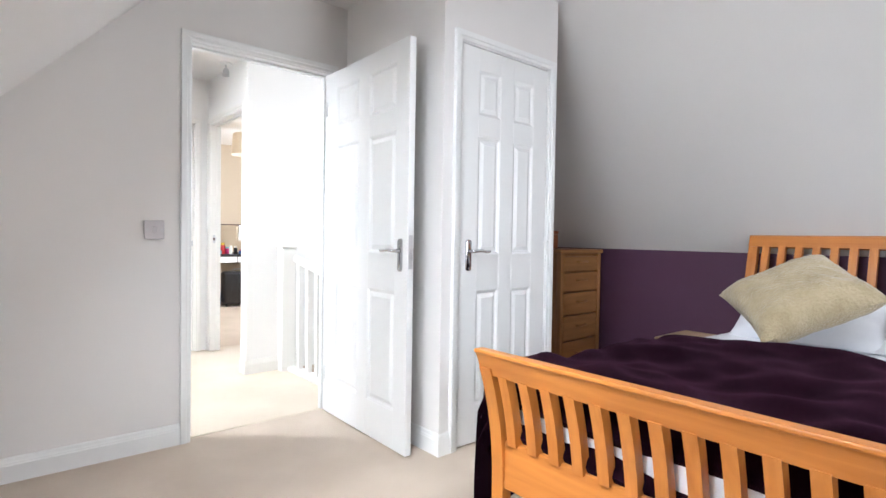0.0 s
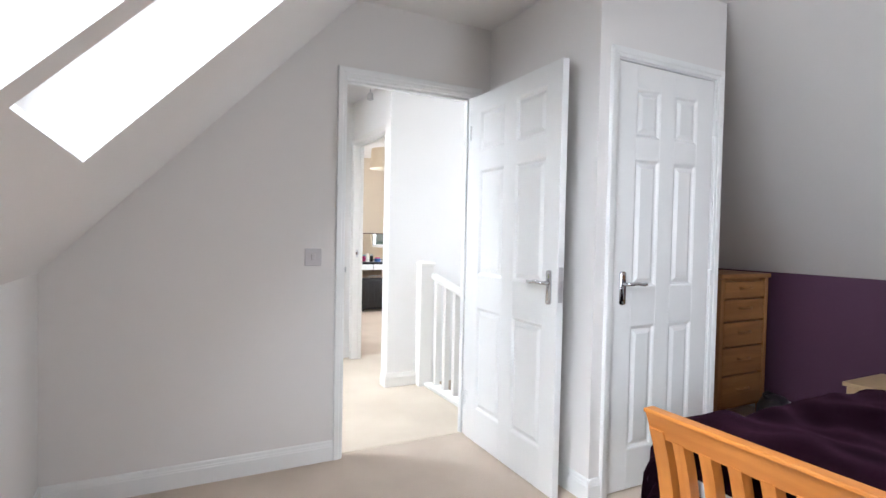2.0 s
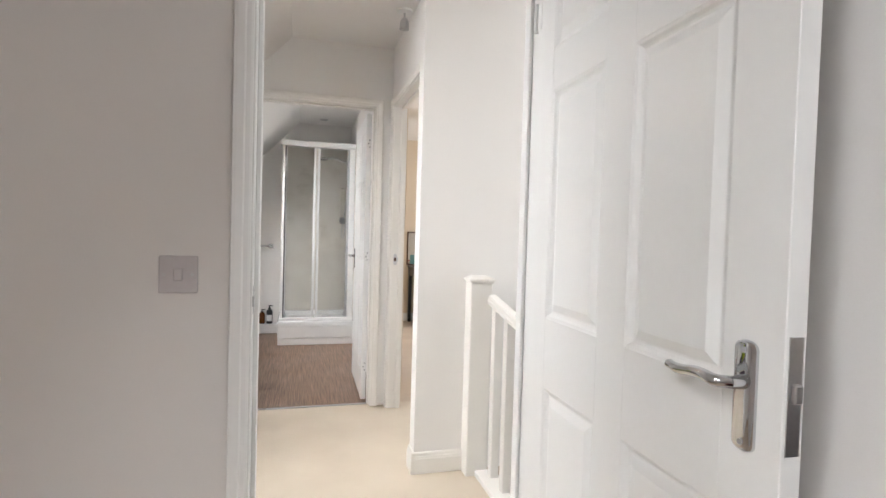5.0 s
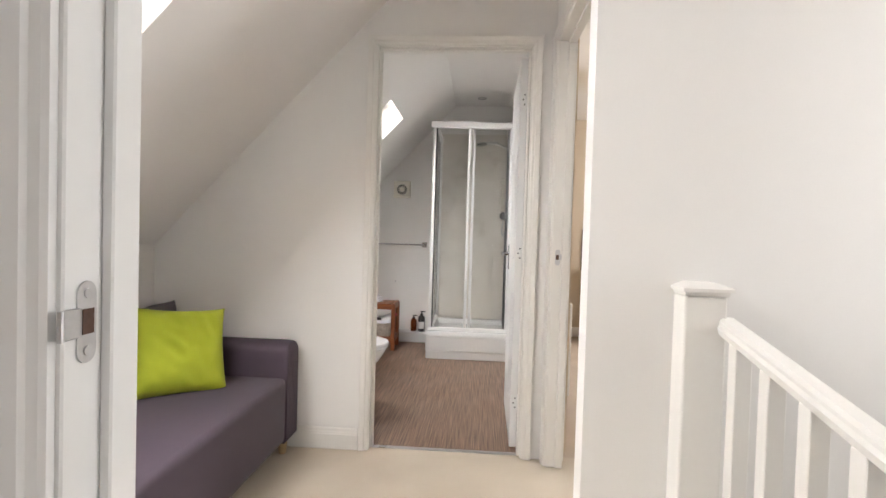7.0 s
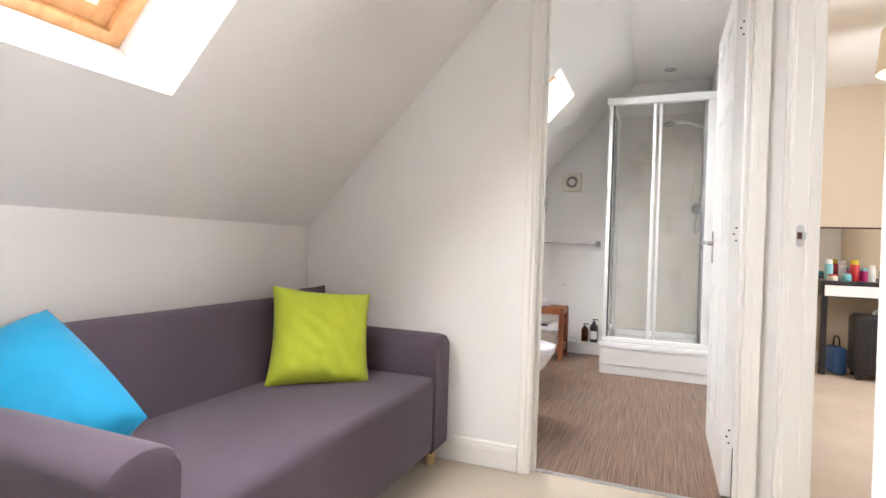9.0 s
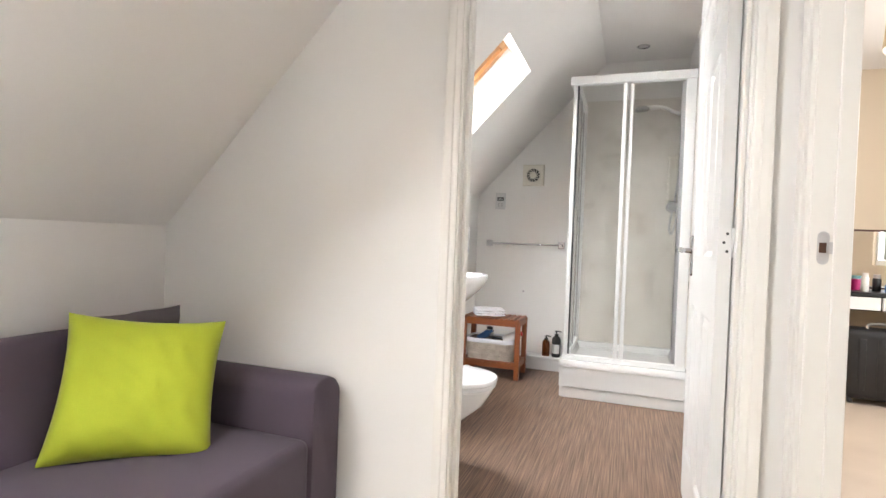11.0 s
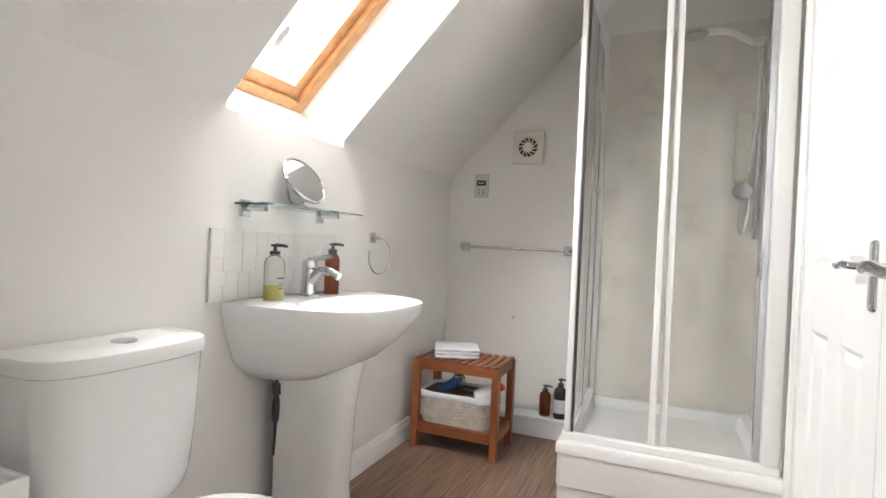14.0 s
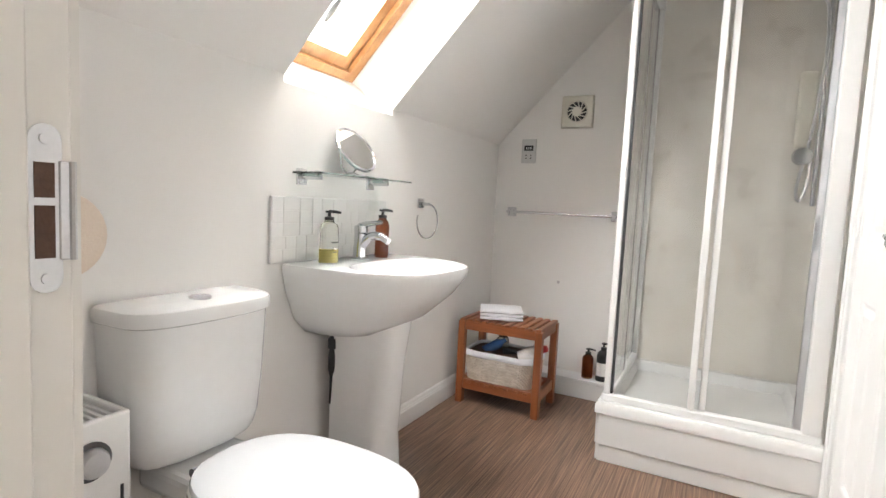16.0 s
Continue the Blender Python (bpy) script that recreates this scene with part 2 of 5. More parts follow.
YELLOW = mottled("yellow_plastic", (0.55, 0.40, 0.02), (0.65, 0.50, 0.05), 0.4, 8, 100, 0.05)
LABEL_INK = mottled("dark_printing", (0.06, 0.06, 0.055), (0.10, 0.10, 0.09), 0.6, 30, 200, 0.0)
LABEL_WHITE = mottled("white_label", (0.74, 0.74, 0.72), (0.80, 0.80, 0.78), 0.6, 30, 200, 0.0)
NAVY_TRIM = mottled("dark_hem", (0.07, 0.07, 0.09), (0.11, 0.11, 0.13), 0.9, 30, 200, 0.2)
SHADE = mottled("cream_lampshade", (0.68, 0.60, 0.48), (0.74, 0.66, 0.54), 0.9, 8, 300, 0.2)
SOCKET_GREY = mottled("light_grey_plastic", (0.52, 0.52, 0.51), (0.60, 0.60, 0.59), 0.35, 4, 80, 0.02)
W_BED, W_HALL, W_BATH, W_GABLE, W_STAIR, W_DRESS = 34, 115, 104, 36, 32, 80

# ---- geometry helpers ----
def box(bm, x0, x1, y0, y1, z0, z1, bevel=0.0, seg=1):
    r = bmesh.ops.create_cube(bm, size=1.0)
    vs = r["verts"]
    for v in vs:
        v.co = Vector((x0 + (v.co.x + 0.5) * (x1 - x0), y0 + (v.co.y + 0.5) * (y1 - y0), z0 + (v.co.z + 0.5) * (z1 - z0)))
    if bevel:
        es = list({e for v in vs for e in v.link_edges})
        bmesh.ops.bevel(bm, geom=es, offset=bevel, segments=seg, affect="EDGES", profile=0.5)


def prism(bm, pts, axis, a, b):
    """The polygon pts (two coordinates in the order of the other axes) pushed from a to b along an axis."""
    def put(p, v):
        q = list(p)
        q.insert("xyz".index(axis), v)
        return bm.verts.new(q)
    lo, hi = [put(p, a) for p in pts], [put(p, b) for p in pts]
    bm.faces.new(lo), bm.faces.new(hi[::-1])
    for i in range(len(pts)):
        j = (i + 1) % len(pts)
        bm.faces.new((lo[j], lo[i], hi[i], hi[j]))


def rings(bm, loops, closed=True, cap=True):
    """Skin over loops of points of equal number."""
    vs = [[bm.verts.new(p) for p in lp] for lp in loops]
    k = len(vs[0])
    for a, c in zip(vs, vs[1:]):
        for i in range(k if closed else k - 1):
            j = (i + 1) % k
            bm.faces.new((a[i], a[j], c[j], c[i]))
    if cap and closed:
        bm.faces.new(vs[0][::-1]), bm.faces.new(vs[-1])
    return vs


def circle(r, n=16):
    return [(r * math.cos(2 * math.pi * i / n), r * math.sin(2 * math.pi * i / n)) for i in range(n)]


def tube(bm, pts, r, n=10):
    """A round bar along points; r may be a list."""
    pts = [Vector(p) for p in pts]
    rs = r if isinstance(r, (list, tuple)) else [r] * len(pts)
    loops, up = [], None
    for i, p in enumerate(pts):
        d = (pts[min(i + 1, len(pts) - 1)] - pts[max(i - 1, 0)]).normalized()
        if up is None:
            up = d.orthogonal().normalized()
        up = (up - d * up.dot(d)).normalized()
        side = d.cross(up)
        loops.append([p + up * (rs[i] * c) + side * (rs[i] * s) for c, s in circle(1, n)])
    rings(bm, loops)


def lathe(bm, prof, n=24, at=(0, 0, 0)):
    """A turned body from (radius, height) pairs."""
    rings(bm, [[(at[0] + max(r, 1e-4) * c, at[1] + max(r, 1e-4) * s, at[2] + z) for c, s in circle(1, n)] for r, z in prof])


def smooth_path(pts, steps=6):
    out, p = [], [Vector(q) for q in pts]
    for i in range(len(p) - 1):
        a, b, c, d = p[max(i - 1, 0)], p[i], p[i + 1], p[min(i + 2, len(p) - 1)]
        for s in range(steps):
            t = s / steps
            out.append(0.5 * (2 * b + (c - a) * t + (2 * a - 5 * b + 4 * c - d) * t * t + (3 * b - a - 3 * c + d) * t ** 3))
    return out + [p[-1]]


def build(name, bm, mat, smooth=False):
    bmesh.ops.recalc_face_normals(bm, faces=bm.faces)
    me = bpy.data.meshes.new(name)
    bm.to_mesh(me)
    bm.free()
    me.materials.append(mat)
    if smooth:
        for p in me.polygons:
            p.use_smooth = True
        me.set_sharp_from_angle(angle=radians(38))
    return me


def part(name, bm, mat, parent=None, label="", smooth=False):
    ob = new(name, build(name, bm, mat, smooth))
    ob.parent = parent
    return tagged(ob, label)


def share(name, me, parent, loc=(0, 0, 0), label=""):
    ob = new(name, me)
    ob.parent, ob.location = parent, loc
    return tagged(ob, label)


def thing(name, m, label, category, group=""):
    ob = new(name)
    ob.matrix_basis = m
    ob.empty_display_size = 0.1
    return tagged(ob, label, category, group)


def setting(name, bm, mat, label="", smooth=False):
    return tagged(part(name, bm, mat, None, label, smooth), kind="structure")


def boxes(*bs, bevel=0.0, seg=1):
    bm = bmesh.new()
    for b in bs:
        box(bm, *b, bevel=bevel, seg=seg)
    return bm


# ---- the shell ----
KX, KZ, SL, CEILZ = -1.285, 1.0, 1.05, 2.41    # knee wall, its height, the roof's rise, flat ceiling
CO, SI = 1 / math.hypot(1, SL), SL / math.hypot(1, SL)
RX, RZ, RSL = 2.955, 0.98, 1.17                 # the other side's knee wall and rise
YB = 2.15                                       # bathroom wall's face on the landing
BX, BY, BR = -0.885, 4.935, 0.70                # bathroom's walls
Y0 = -4.6                                       # bedroom's end wall
SW = 1.105                                      # wall behind the stairwell
CY = -0.91                                      # cupboard's face
DX = 0.715                                      # wall of the dressing room's door


def on_slope(u, n):
    return KX + u * CO - n * SI, KZ + u * SI + n * CO


def slope_piece(bm, u0, u1, y0, y1, n0, n1, low=0.0):
    n0, n1 = n0 - low, n1 - low
    prism(bm, [on_slope(u0, n0), on_slope(u1, n0), on_slope(u1, n1), on_slope(u0, n1)], "y", y0, y1)


def slope_with_hole(name, y0, y1, holes, mat, label, low=0.0):
    """A sloping ceiling from the knee wall to the flat ceiling, 0.26 thick, with openings (y0, y1, u0, u1)."""
    bm, top, y = bmesh.new(), (CEILZ - KZ) / SI + 0.06, y0
    for h0, h1, u0, u1 in sorted(holes):
        slope_piece(bm, -0.12, top, y, h0, 0, 0.26, low)
        slope_piece(bm, -0.12, u0, h0, h1, 0, 0.26, low), slope_piece(bm, u1, top, h0, h1, 0, 0.26, low)
        y = h1
    slope_piece(bm, -0.12, top, y, y1, 0, 0.26, low)
    return setting(name, bm, mat, label)


SKY_BED = [(-1.865, -1.285, 0.465, 1.46), (-2.53, -1.93, 0.465, 1.46)]
SKY_HALL = [(0.47, 1.088, 0.45, 1.40)]
SKY_BATH = [(3.21, 3.80, 0.515, 1.44)]
BLOW = 0.031                                    # how much lower the bathroom slope lies
slope_with_hole("ceiling_slope_bedroom", Y0, 0.05, SKY_BED, PAINT, "warm white sloping ceiling with two roof windows")
slope_with_hole("ceiling_slope_landing", 0.05, YB + 0.05, SKY_HALL, PAINT, "warm white sloping ceiling over the sofa")
slope_with_hole("ceiling_slope_bathroom", YB + 0.05, BY + 0.1, SKY_BATH, WHITE_WALL, "white sloping bathroom ceiling", BLOW)
bm = bmesh.new()
RT = RX - (CEILZ - RZ) / RSL
prism(bm, [(RX + 0.1, RZ - 0.117), (RX + 0.3, RZ - 0.117), (RT + 0.2, CEILZ + 0.15), (RT - 0.05, CEILZ + 0.0585)], "y", Y0, 0.05)
setting("ceiling_slope_far", bm, PAINT, "warm white sloping ceiling over the bed")
setting("ceiling_bedroom", boxes((-0.05, 1.9, Y0, 0.05, CEILZ, CEILZ + 0.12)), CEIL)
setting("ceiling_landing", boxes((-0.05, 3.2, 0.05, YB + 0.05, CEILZ, CEILZ + 0.12)), CEIL)
setting("ceiling_bathroom", boxes((-0.05, BR + 0.05, YB + 0.05, BY + 0.1, CEILZ, CEILZ + 0.12)), CEIL)
setting("ceiling_dressing_room", boxes((BR + 0.05, 3.2, YB + 0.05, 6.0, CEILZ, CEILZ + 0.12)), CEIL)
# floors
setting("floor_bedroom", boxes((KX - 0.1, RX + 0.1, Y0 - 0.1, 0.06, -0.2, 0.0)), CARPET, "beige short-pile bedroom carpet")
setting("floor_landing", boxes((KX - 0.1, 1.04, 0.06, YB + 0.05, -0.2, -0.003)), CREAM_CARPET, "cream short-pile landing carpet")
setting("floor_dressing_room", boxes((DX + 0.05, 1.04, 1.2, 5.6, -0.2, -0.006), (1.04, RX + 0.1, 1.1, 5.6, -0.2, -0.006)), CARPET, "beige carpet of the dressing room")
setting("floor_bathroom", boxes((BX - 0.1, BR + 0.05, YB + 0.05, BY + 0.05, -0.2, -0.002)), VINYL, "brown streaked vinyl bathroom floor")
setting("floor_stairwell", boxes((1.04, 2.85, 0.0, 1.2, -2.8, -2.7)), CREAM_CARPET)
# walls
T = 2.62
setting("wall_bedroom_door", boxes((KX - 0.1, -0.018, 0, 0.1, 0, T), (0.797, RX + 0.1, 0, 0.1, 0, T), (-0.018, 0.797, 0, 0.1, 2.03, T)), PAINT, "warm white wall with a doorway")
setting("wall_bedroom_end", boxes((KX - 0.1, 1.35, Y0 - 0.15, Y0, 0, T), (2.15, RX + 0.1, Y0 - 0.15, Y0, 0, T), (1.35, 2.15, Y0 - 0.15, Y0, 0, 0.9), (1.35, 2.15, Y0 - 0.15, Y0, 2.0, T)), PAINT)
setting("wall_knee_near", boxes((KX - 0.1, KX, Y0, YB, 0, KZ + 0.02)), PAINT)
setting("wall_knee_far", boxes((RX, RX + 0.1, Y0, 0, 0, RZ + 0.02)), PURPLE_WALL, "low aubergine painted wall")
setting("wall_dressing_far", boxes((RX, RX + 0.1, SW + 0.1, 3.0, 0, T), (RX, RX + 0.1, 4.2, 5.6, 0, T), (RX, RX + 0.1, 3.0, 4.2, 0, 0.9), (RX, RX + 0.1, 3.0, 4.2, 2.1, T)), BEIGE_WALL)
setting("wall_return", boxes((0.885, 0.985, CY + 0.1, 0, 0, T)), PAINT)
setting("wall_cupboard", boxes((0.885, 0.96, CY, CY + 0.1, 0, T), (1.69, 1.735, CY, CY + 0.1, 0, T), (0.96, 1.69, CY, CY + 0.1, 2.035, T), (1.69, 1.735, CY + 0.1, 0, 0, T)), PAINT, "warm white cupboard wall with a doorway")
setting("wall_stair", boxes((0.685, RX + 0.1, SW, SW + 0.1, -2.7, T)), WHITE_WALL, "white wall behind the stairwell")
setting("wall_stair_end", boxes((2.75, 2.85, 0.1, SW, -2.7, 0.9), (2.75, 2.85, 0.1, 0.3, 0.9, T), (2.75, 2.85, 0.95, SW, 0.9, T), (2.75, 2.85, 0.3, 0.95, 2.1, T)), WHITE_WALL)
setting("wall_stair_near", boxes((1.04, 2.85, 0.04, 0.1, -2.7, 0)), WHITE_WALL)
setting("wall_dressing_door", boxes((DX, DX + 0.07, SW + 0.1, 1.257, 0, T), (DX, DX + 0.07, 2.102, YB, 0, T), (DX, DX + 0.07, 1.257, 2.102, 2.04, T)), WHITE_WALL)
setting("wall_bathroom_door", boxes((KX - 0.1, -0.18, YB, YB + 0.1, 0, T), (0.63, DX + 0.1, YB, YB + 0.1, 0, T), (-0.18, 0.63, YB, YB + 0.1, 2.04, T)), WHITE_WALL, "white wall with the bathroom doorway")
setting("wall_basin", boxes((BX - 0.1, BX, YB + 0.1, 3.21, 0, KZ - 0.045 + (BX - KX) * SL), (BX - 0.1, BX, 3.21, 3.80, 0, 1.352), (BX - 0.1, BX, 3.80, BY, 0, KZ - 0.045 + (BX - KX) * SL)), WHITE_WALL, "white low wall behind the basin")
setting("wall_bathroom_end", boxes((BX - 0.1, BR + 0.1, BY, BY + 0.1, 0, T)), WHITE_WALL)
setting("wall_bathroom_cupboard", boxes((BR, BR + 0.1, YB + 0.1, 3.40, 0, T), (BR, BR + 0.1, 4.11, BY, 0, T), (BR, BR + 0.1, 3.40, 4.11, 2.03, T)), WHITE_WALL)
setting("wall_dressing_end", boxes((BR + 0.1, RX + 0.1, 5.5, 5.6, 0, T)), BEIGE_WALL)
setting("wall_dressing_side", boxes((BR + 0.1, BR + 0.14, YB + 0.1, 5.5, 0, T)), BEIGE_WALL)
setting("ground", boxes((-400, 400, -400, 400, -5.4, -5.3)), mottled("far_ground", (0.12, 0.15, 0.07), (0.2, 0.22, 0.12), 0.95, 0.05, 2.0, 0.1))


# ---- joinery: linings, architraves, skirtings, panel doors ----
def doorway(name, m, w, h, depth, mat, cas=0.052, sides=(True, True), stop=0.035, label="white painted door lining and architraves"):
    """A lined opening, width w along x from 0, the wall from y = 0 to y = depth; architraves on both faces."""
    root = tagged(thing(name, m, label, "door frame"), kind="structure")
    part("lining", boxes((-0.03, 0, 0.0, depth, 0, h + 0.03), (w, w + 0.03, 0.0, depth, 0, h + 0.03), (0, w, 0.0, depth, h, h + 0.03), bevel=0.002), mat, root)
    part("stop", boxes((0, 0.012, stop + 0.01, stop + 0.045, 0, h), (w - 0.012, w, stop + 0.01, stop + 0.045, 0, h), (0.012, w - 0.012, stop + 0.01, stop + 0.045, h - 0.012, h), bevel=0.002), mat, root)
    prof = [(0.006, 0.0), (0.006, 0.009), (0.012, 0.0115), (0.022, 0.0125), (0.026, 0.0165), (0.042, 0.0185), (0.050, 0.0185), (cas, 0.014), (cas, 0.0)]
    for side, on in zip((-1, 1), sides):
        if not on:
            continue
        base = 0.0 if side < 0 else depth
        for name2, fl in (("architrave", 0), ("architrave", 1), ("architrave", 2)):
            bm = bmesh.new()
            if fl == 0:
                rings(bm, [[(-a, base + side * d, z if z == 0 else h + a) for a, d in prof] for z in (0, 1)])
            elif fl == 1:
                rings(bm, [[(w + a, base + side * d, z if z == 0 else h + a) for a, d in prof] for z in (0, 1)])
            else:
                rings(bm, [[((-a if e == 0 else w + a), base + side * d, h + a) for a, d in prof] for e in (0, 1)])
            part(name2, bm, mat, root)
    return root


def panel_mesh(w, h, mat):
    """A raised and fielded door panel, centred, facing -y, from the groove at y = 0."""
    bm = bmesh.new()
    def ring(i, y):
        return [(-w / 2 + i, y, -h / 2 + i), (w / 2 - i, y, -h / 2 + i), (w / 2 - i, y, h / 2 - i), (-w / 2 + i, y, h / 2 - i)]
    rings(bm, [ring(0.0, 0.004), ring(0.0, -0.0105), ring(0.006, -0.0085), ring(0.011, -0.0035), ring(0.016, -0.001), ring(0.020, -0.001), ring(0.040, -0.0095), ring(0.043, -0.0095)])
    return build("panel", bm, mat)


HANDLE_CACHE = {}


def lever_handle(parent, x, z, y, side, way, label="polished chrome lever handle on a long plate"):
    """A lever on a long plate; side -1 faces -y, way is the lever's direction along x."""
    bm = bmesh.new()
    pts = []
    for k in range(9):
        a = math.pi * k / 8
        pts.append((0.02 * math.cos(a), 0.068 + 0.012 * math.sin(a)))
    outline = pts + [(-px, -pz) for px, pz in pts]
    lo = [(x + px, y, z + pz) for px, pz in outline]
    hi = [(x + px * 0.96, y + side * 0.004, z + pz * 0.99) for px, pz in outline]
    hi2 = [(x + px * 0.8, y + side * 0.0065, z + pz * 0.96) for px, pz in outline]
    rings(bm, [lo, hi, hi2])
    plate = part("handle", bm, CHROME, parent, label, True)
    bm = bmesh.new()
    tube(bm, [(x, y + side * 0.004, z + 0.02), (x, y + side * 0.03, z + 0.02)], [0.011, 0.009], 14)
    tube(bm, smooth_path([(x, y + side * 0.026, z + 0.02), (x + way * 0.012, y + side * 0.044, z + 0.021), (x + way * 0.045, y + side * 0.046, z + 0.024), (x + way * 0.085, y + side * 0.044, z + 0.018), (x + way * 0.112, y + side * 0.042, z + 0.02)], 5), [0.009] * 12 + [0.0085] * 5 + [0.0075] * 4, 12)
    part("lever", bm, CHROME, plate, "", True)
    for dz in (-0.066, 0.066):
        bm = bmesh.new()
        tube(bm, [(x, y + side * 0.0065, z + dz), (x, y + side * 0.0078, z + dz)], 0.0045, 10)
        part("screw", bm, STEEL, plate, "", True)


def panel_door(name, m, w, h, mat, label, handle="both", hinge_z=(0.23, 1.0, 1.78), lock_x=None, stile=0.105, mid=0.052):
    """A six-panel moulded door: hinge edge at x = 0, faces at y = 0 and y = 0.035."""
    root = thing(name, m, label, "door")
    xs = [(stile, w / 2 - mid), (w / 2 + mid, w - stile)]
    zs = [(0.19, 0.775), (0.96, 1.555), (1.66, 1.885)]
    bm = bmesh.new()
    box(bm, 0.003, w - 0.003, 0.0115, 0.0235, 0.003, h - 0.003)
    for x0, x1 in ((0, xs[0][0]), (xs[0][1], xs[1][0]), (xs[1][1], w)):
        box(bm, x0, x1, 0, 0.035, 0, h, 0.0012)
    edges = [0] + [z for p in zs for z in p] + [h]
    for z0, z1 in zip(edges[::2], edges[1::2]):
        for x0, x1 in xs:
            box(bm, x0 - 0.001, x1 + 0.001, 0.0002, 0.0348, z0, z1, 0.0012)
    part("leaf", bm, mat, root)
    for i, (x0, x1) in enumerate(xs):
        for z0, z1 in zs:
            key = (round(x1 - x0, 3), round(z1 - z0, 3), mat.name)
            if key not in HANDLE_CACHE:
                HANDLE_CACHE[key] = panel_mesh(x1 - x0, z1 - z0, mat)
            me = HANDLE_CACHE[key]
            share("panel", me, root, ((x0 + x1) / 2, 0.0115, (z0 + z1) / 2))
            back = share("panel", me, root, ((x0 + x1) / 2, 0.0235, (z0 + z1) / 2))
            back.rotation_euler = (0, 0, math.pi)
    lx = lock_x if lock_x is not None else w - 0.06
    way = -1 if lx > w / 2 else 1
    if handle in ("both", "front"):
        lever_handle(root, lx, 0.955, 0.0, -1, way)
    if handle in ("both", "back"):
        lever_handle(root, lx, 0.955, 0.035, 1, way)
    bm = bmesh.new()
    box(bm, w - 0.0005, w + 0.0015, 0.006, 0.029, 0.89, 1.05, 0.0005)
    box(bm, w, w + 0.009, 0.011, 0.024, 0.962, 0.988, 0.002)
    part("latch", bm, STEEL, root, "steel latch in the door's edge")
    for z in hinge_z:
        bm = bmesh.new()
        tube(bm, [(-0.004, -0.004, z - 0.04), (-0.004, -0.004, z + 0.04)], 0.0055, 10)
        box(bm, -0.0015, 0.0, 0.0, 0.03, z - 0.038, z + 0.038)
        box(bm, 0.0, 0.024, -0.0022, -0.0006, z - 0.038, z + 0.038, 0.0004)
        hg = part("hinge", bm, GLOSS, root, "white painted butt hinge", True)
        for dz, dy in ((-0.024, 0.012), (0.0, 0.02), (0.024, 0.012)):
            bm = bmesh.new()
            tube(bm, [(-0.0015, dy, z + dz), (-0.0024, dy, z + dz)], 0.004, 8)
            part("screw", bm, RUBBER, hg, "dark screw heads")
    return root


def skirting(name, p0, p1, mat, out, h=0.105, gap=0.001):
    """A skirting board along a wall from p0 to p1; out is the way into the room."""
    p0, p1, o = Vector((*p0, 0)), Vector((*p1, 0)), Vector((*out, 0))
    prof = [(0, 0), (0.014, 0), (0.014, h - 0.032), (0.0115, h - 0.027), (0.0115, h - 0.022), (0.009, h - 0.017), (0.0075, h - 0.006), (0.004, h), (0, h)]
    bm = bmesh.new()
    rings(bm, [[p + o * (d + gap) + Vector((0, 0, z)) for d, z in prof] for p in (p0, p1)])
    return setting(name, bm, mat, "white painted moulded skirting board")


# bedroom doorway and its open door
doorway("door_frame_bedroom", pose(0.012, 0, 0), 0.755, 2.0, 0.1, GLOSS)
panel_door("bedroom_door", pose(0.753, -0.016, 0.008, 0, 0, -91.0), 0.82, 1.98, GLOSS, "open white six-panel bedroom door with chrome lever handle", hinge_z=(0.23, 1.78))
# cupboard in the bedroom
doorway("door_frame_cupboard", pose(0.998, CY, 0), 0.662, 2.005, 0.1, GLOSS, sides=(True, False), stop=0.04)
cupd = panel_door("cupboard_door", pose(1.657, CY + 0.038, 0.008, 0, 0, 180), 0.656, 1.993, GLOSS, "closed white six-panel cupboard door with chrome lever handle", handle="back", hinge_z=(), stile=0.118, mid=0.05)
for z in (0.25, 1.0, 1.76):
    part("hinge", boxes((-0.015, 0.001, 0.034, 0.05, z - 0.048, z + 0.032), bevel=0.004, seg=2), GLOSS, cupd, "white painted butt hinge")
# bathroom doorway and its open door
doorway("door_frame_bathroom", pose(-0.15, YB, 0), 0.75, 2.01, 0.1, TRIM, stop=0.02)
panel_door("bathroom_door", pose(0.592, YB + 0.118, 0.008, 0, 0, 89.2), 0.742, 1.985, GLOSS, "open white six-panel bathroom door with chrome lever handle")
# dressing-room doorway
doorway("door_frame_dressing_room", pose(DX, 2.072, 0, 0, 0, -90), 0.785, 2.01, 0.07, TRIM, sides=(True, False))
panel_door("dressing_room_door", pose(DX + 0.078, 1.29, 0.008, 0, 0, -4), 0.742, 1.985, GLOSS, "open white six-panel dressing room door", handle="both")
# airing cupboard in the bathroom
doorway("door_frame_airing_cupboard", pose(BR, 4.085, 0, 0, 0, -90), 0.66, 2.0, 0.1, GLOSS, sides=(True, False), stop=0.04)
panel_door("airing_cupboard_door", pose(BR + 0.002, 4.083, 0.008, 0, 0, -90), 0.654, 1.975, GLOSS, "closed white six-panel airing cupboard door", handle="front", hinge_z=(0.13, 1.0, 1.9))
setting("wall_airing_cupboard_back", boxes((BR + 0.095, BR + 0.1, 3.40, 4.11, 0, 2.03)), WHITE_WALL)


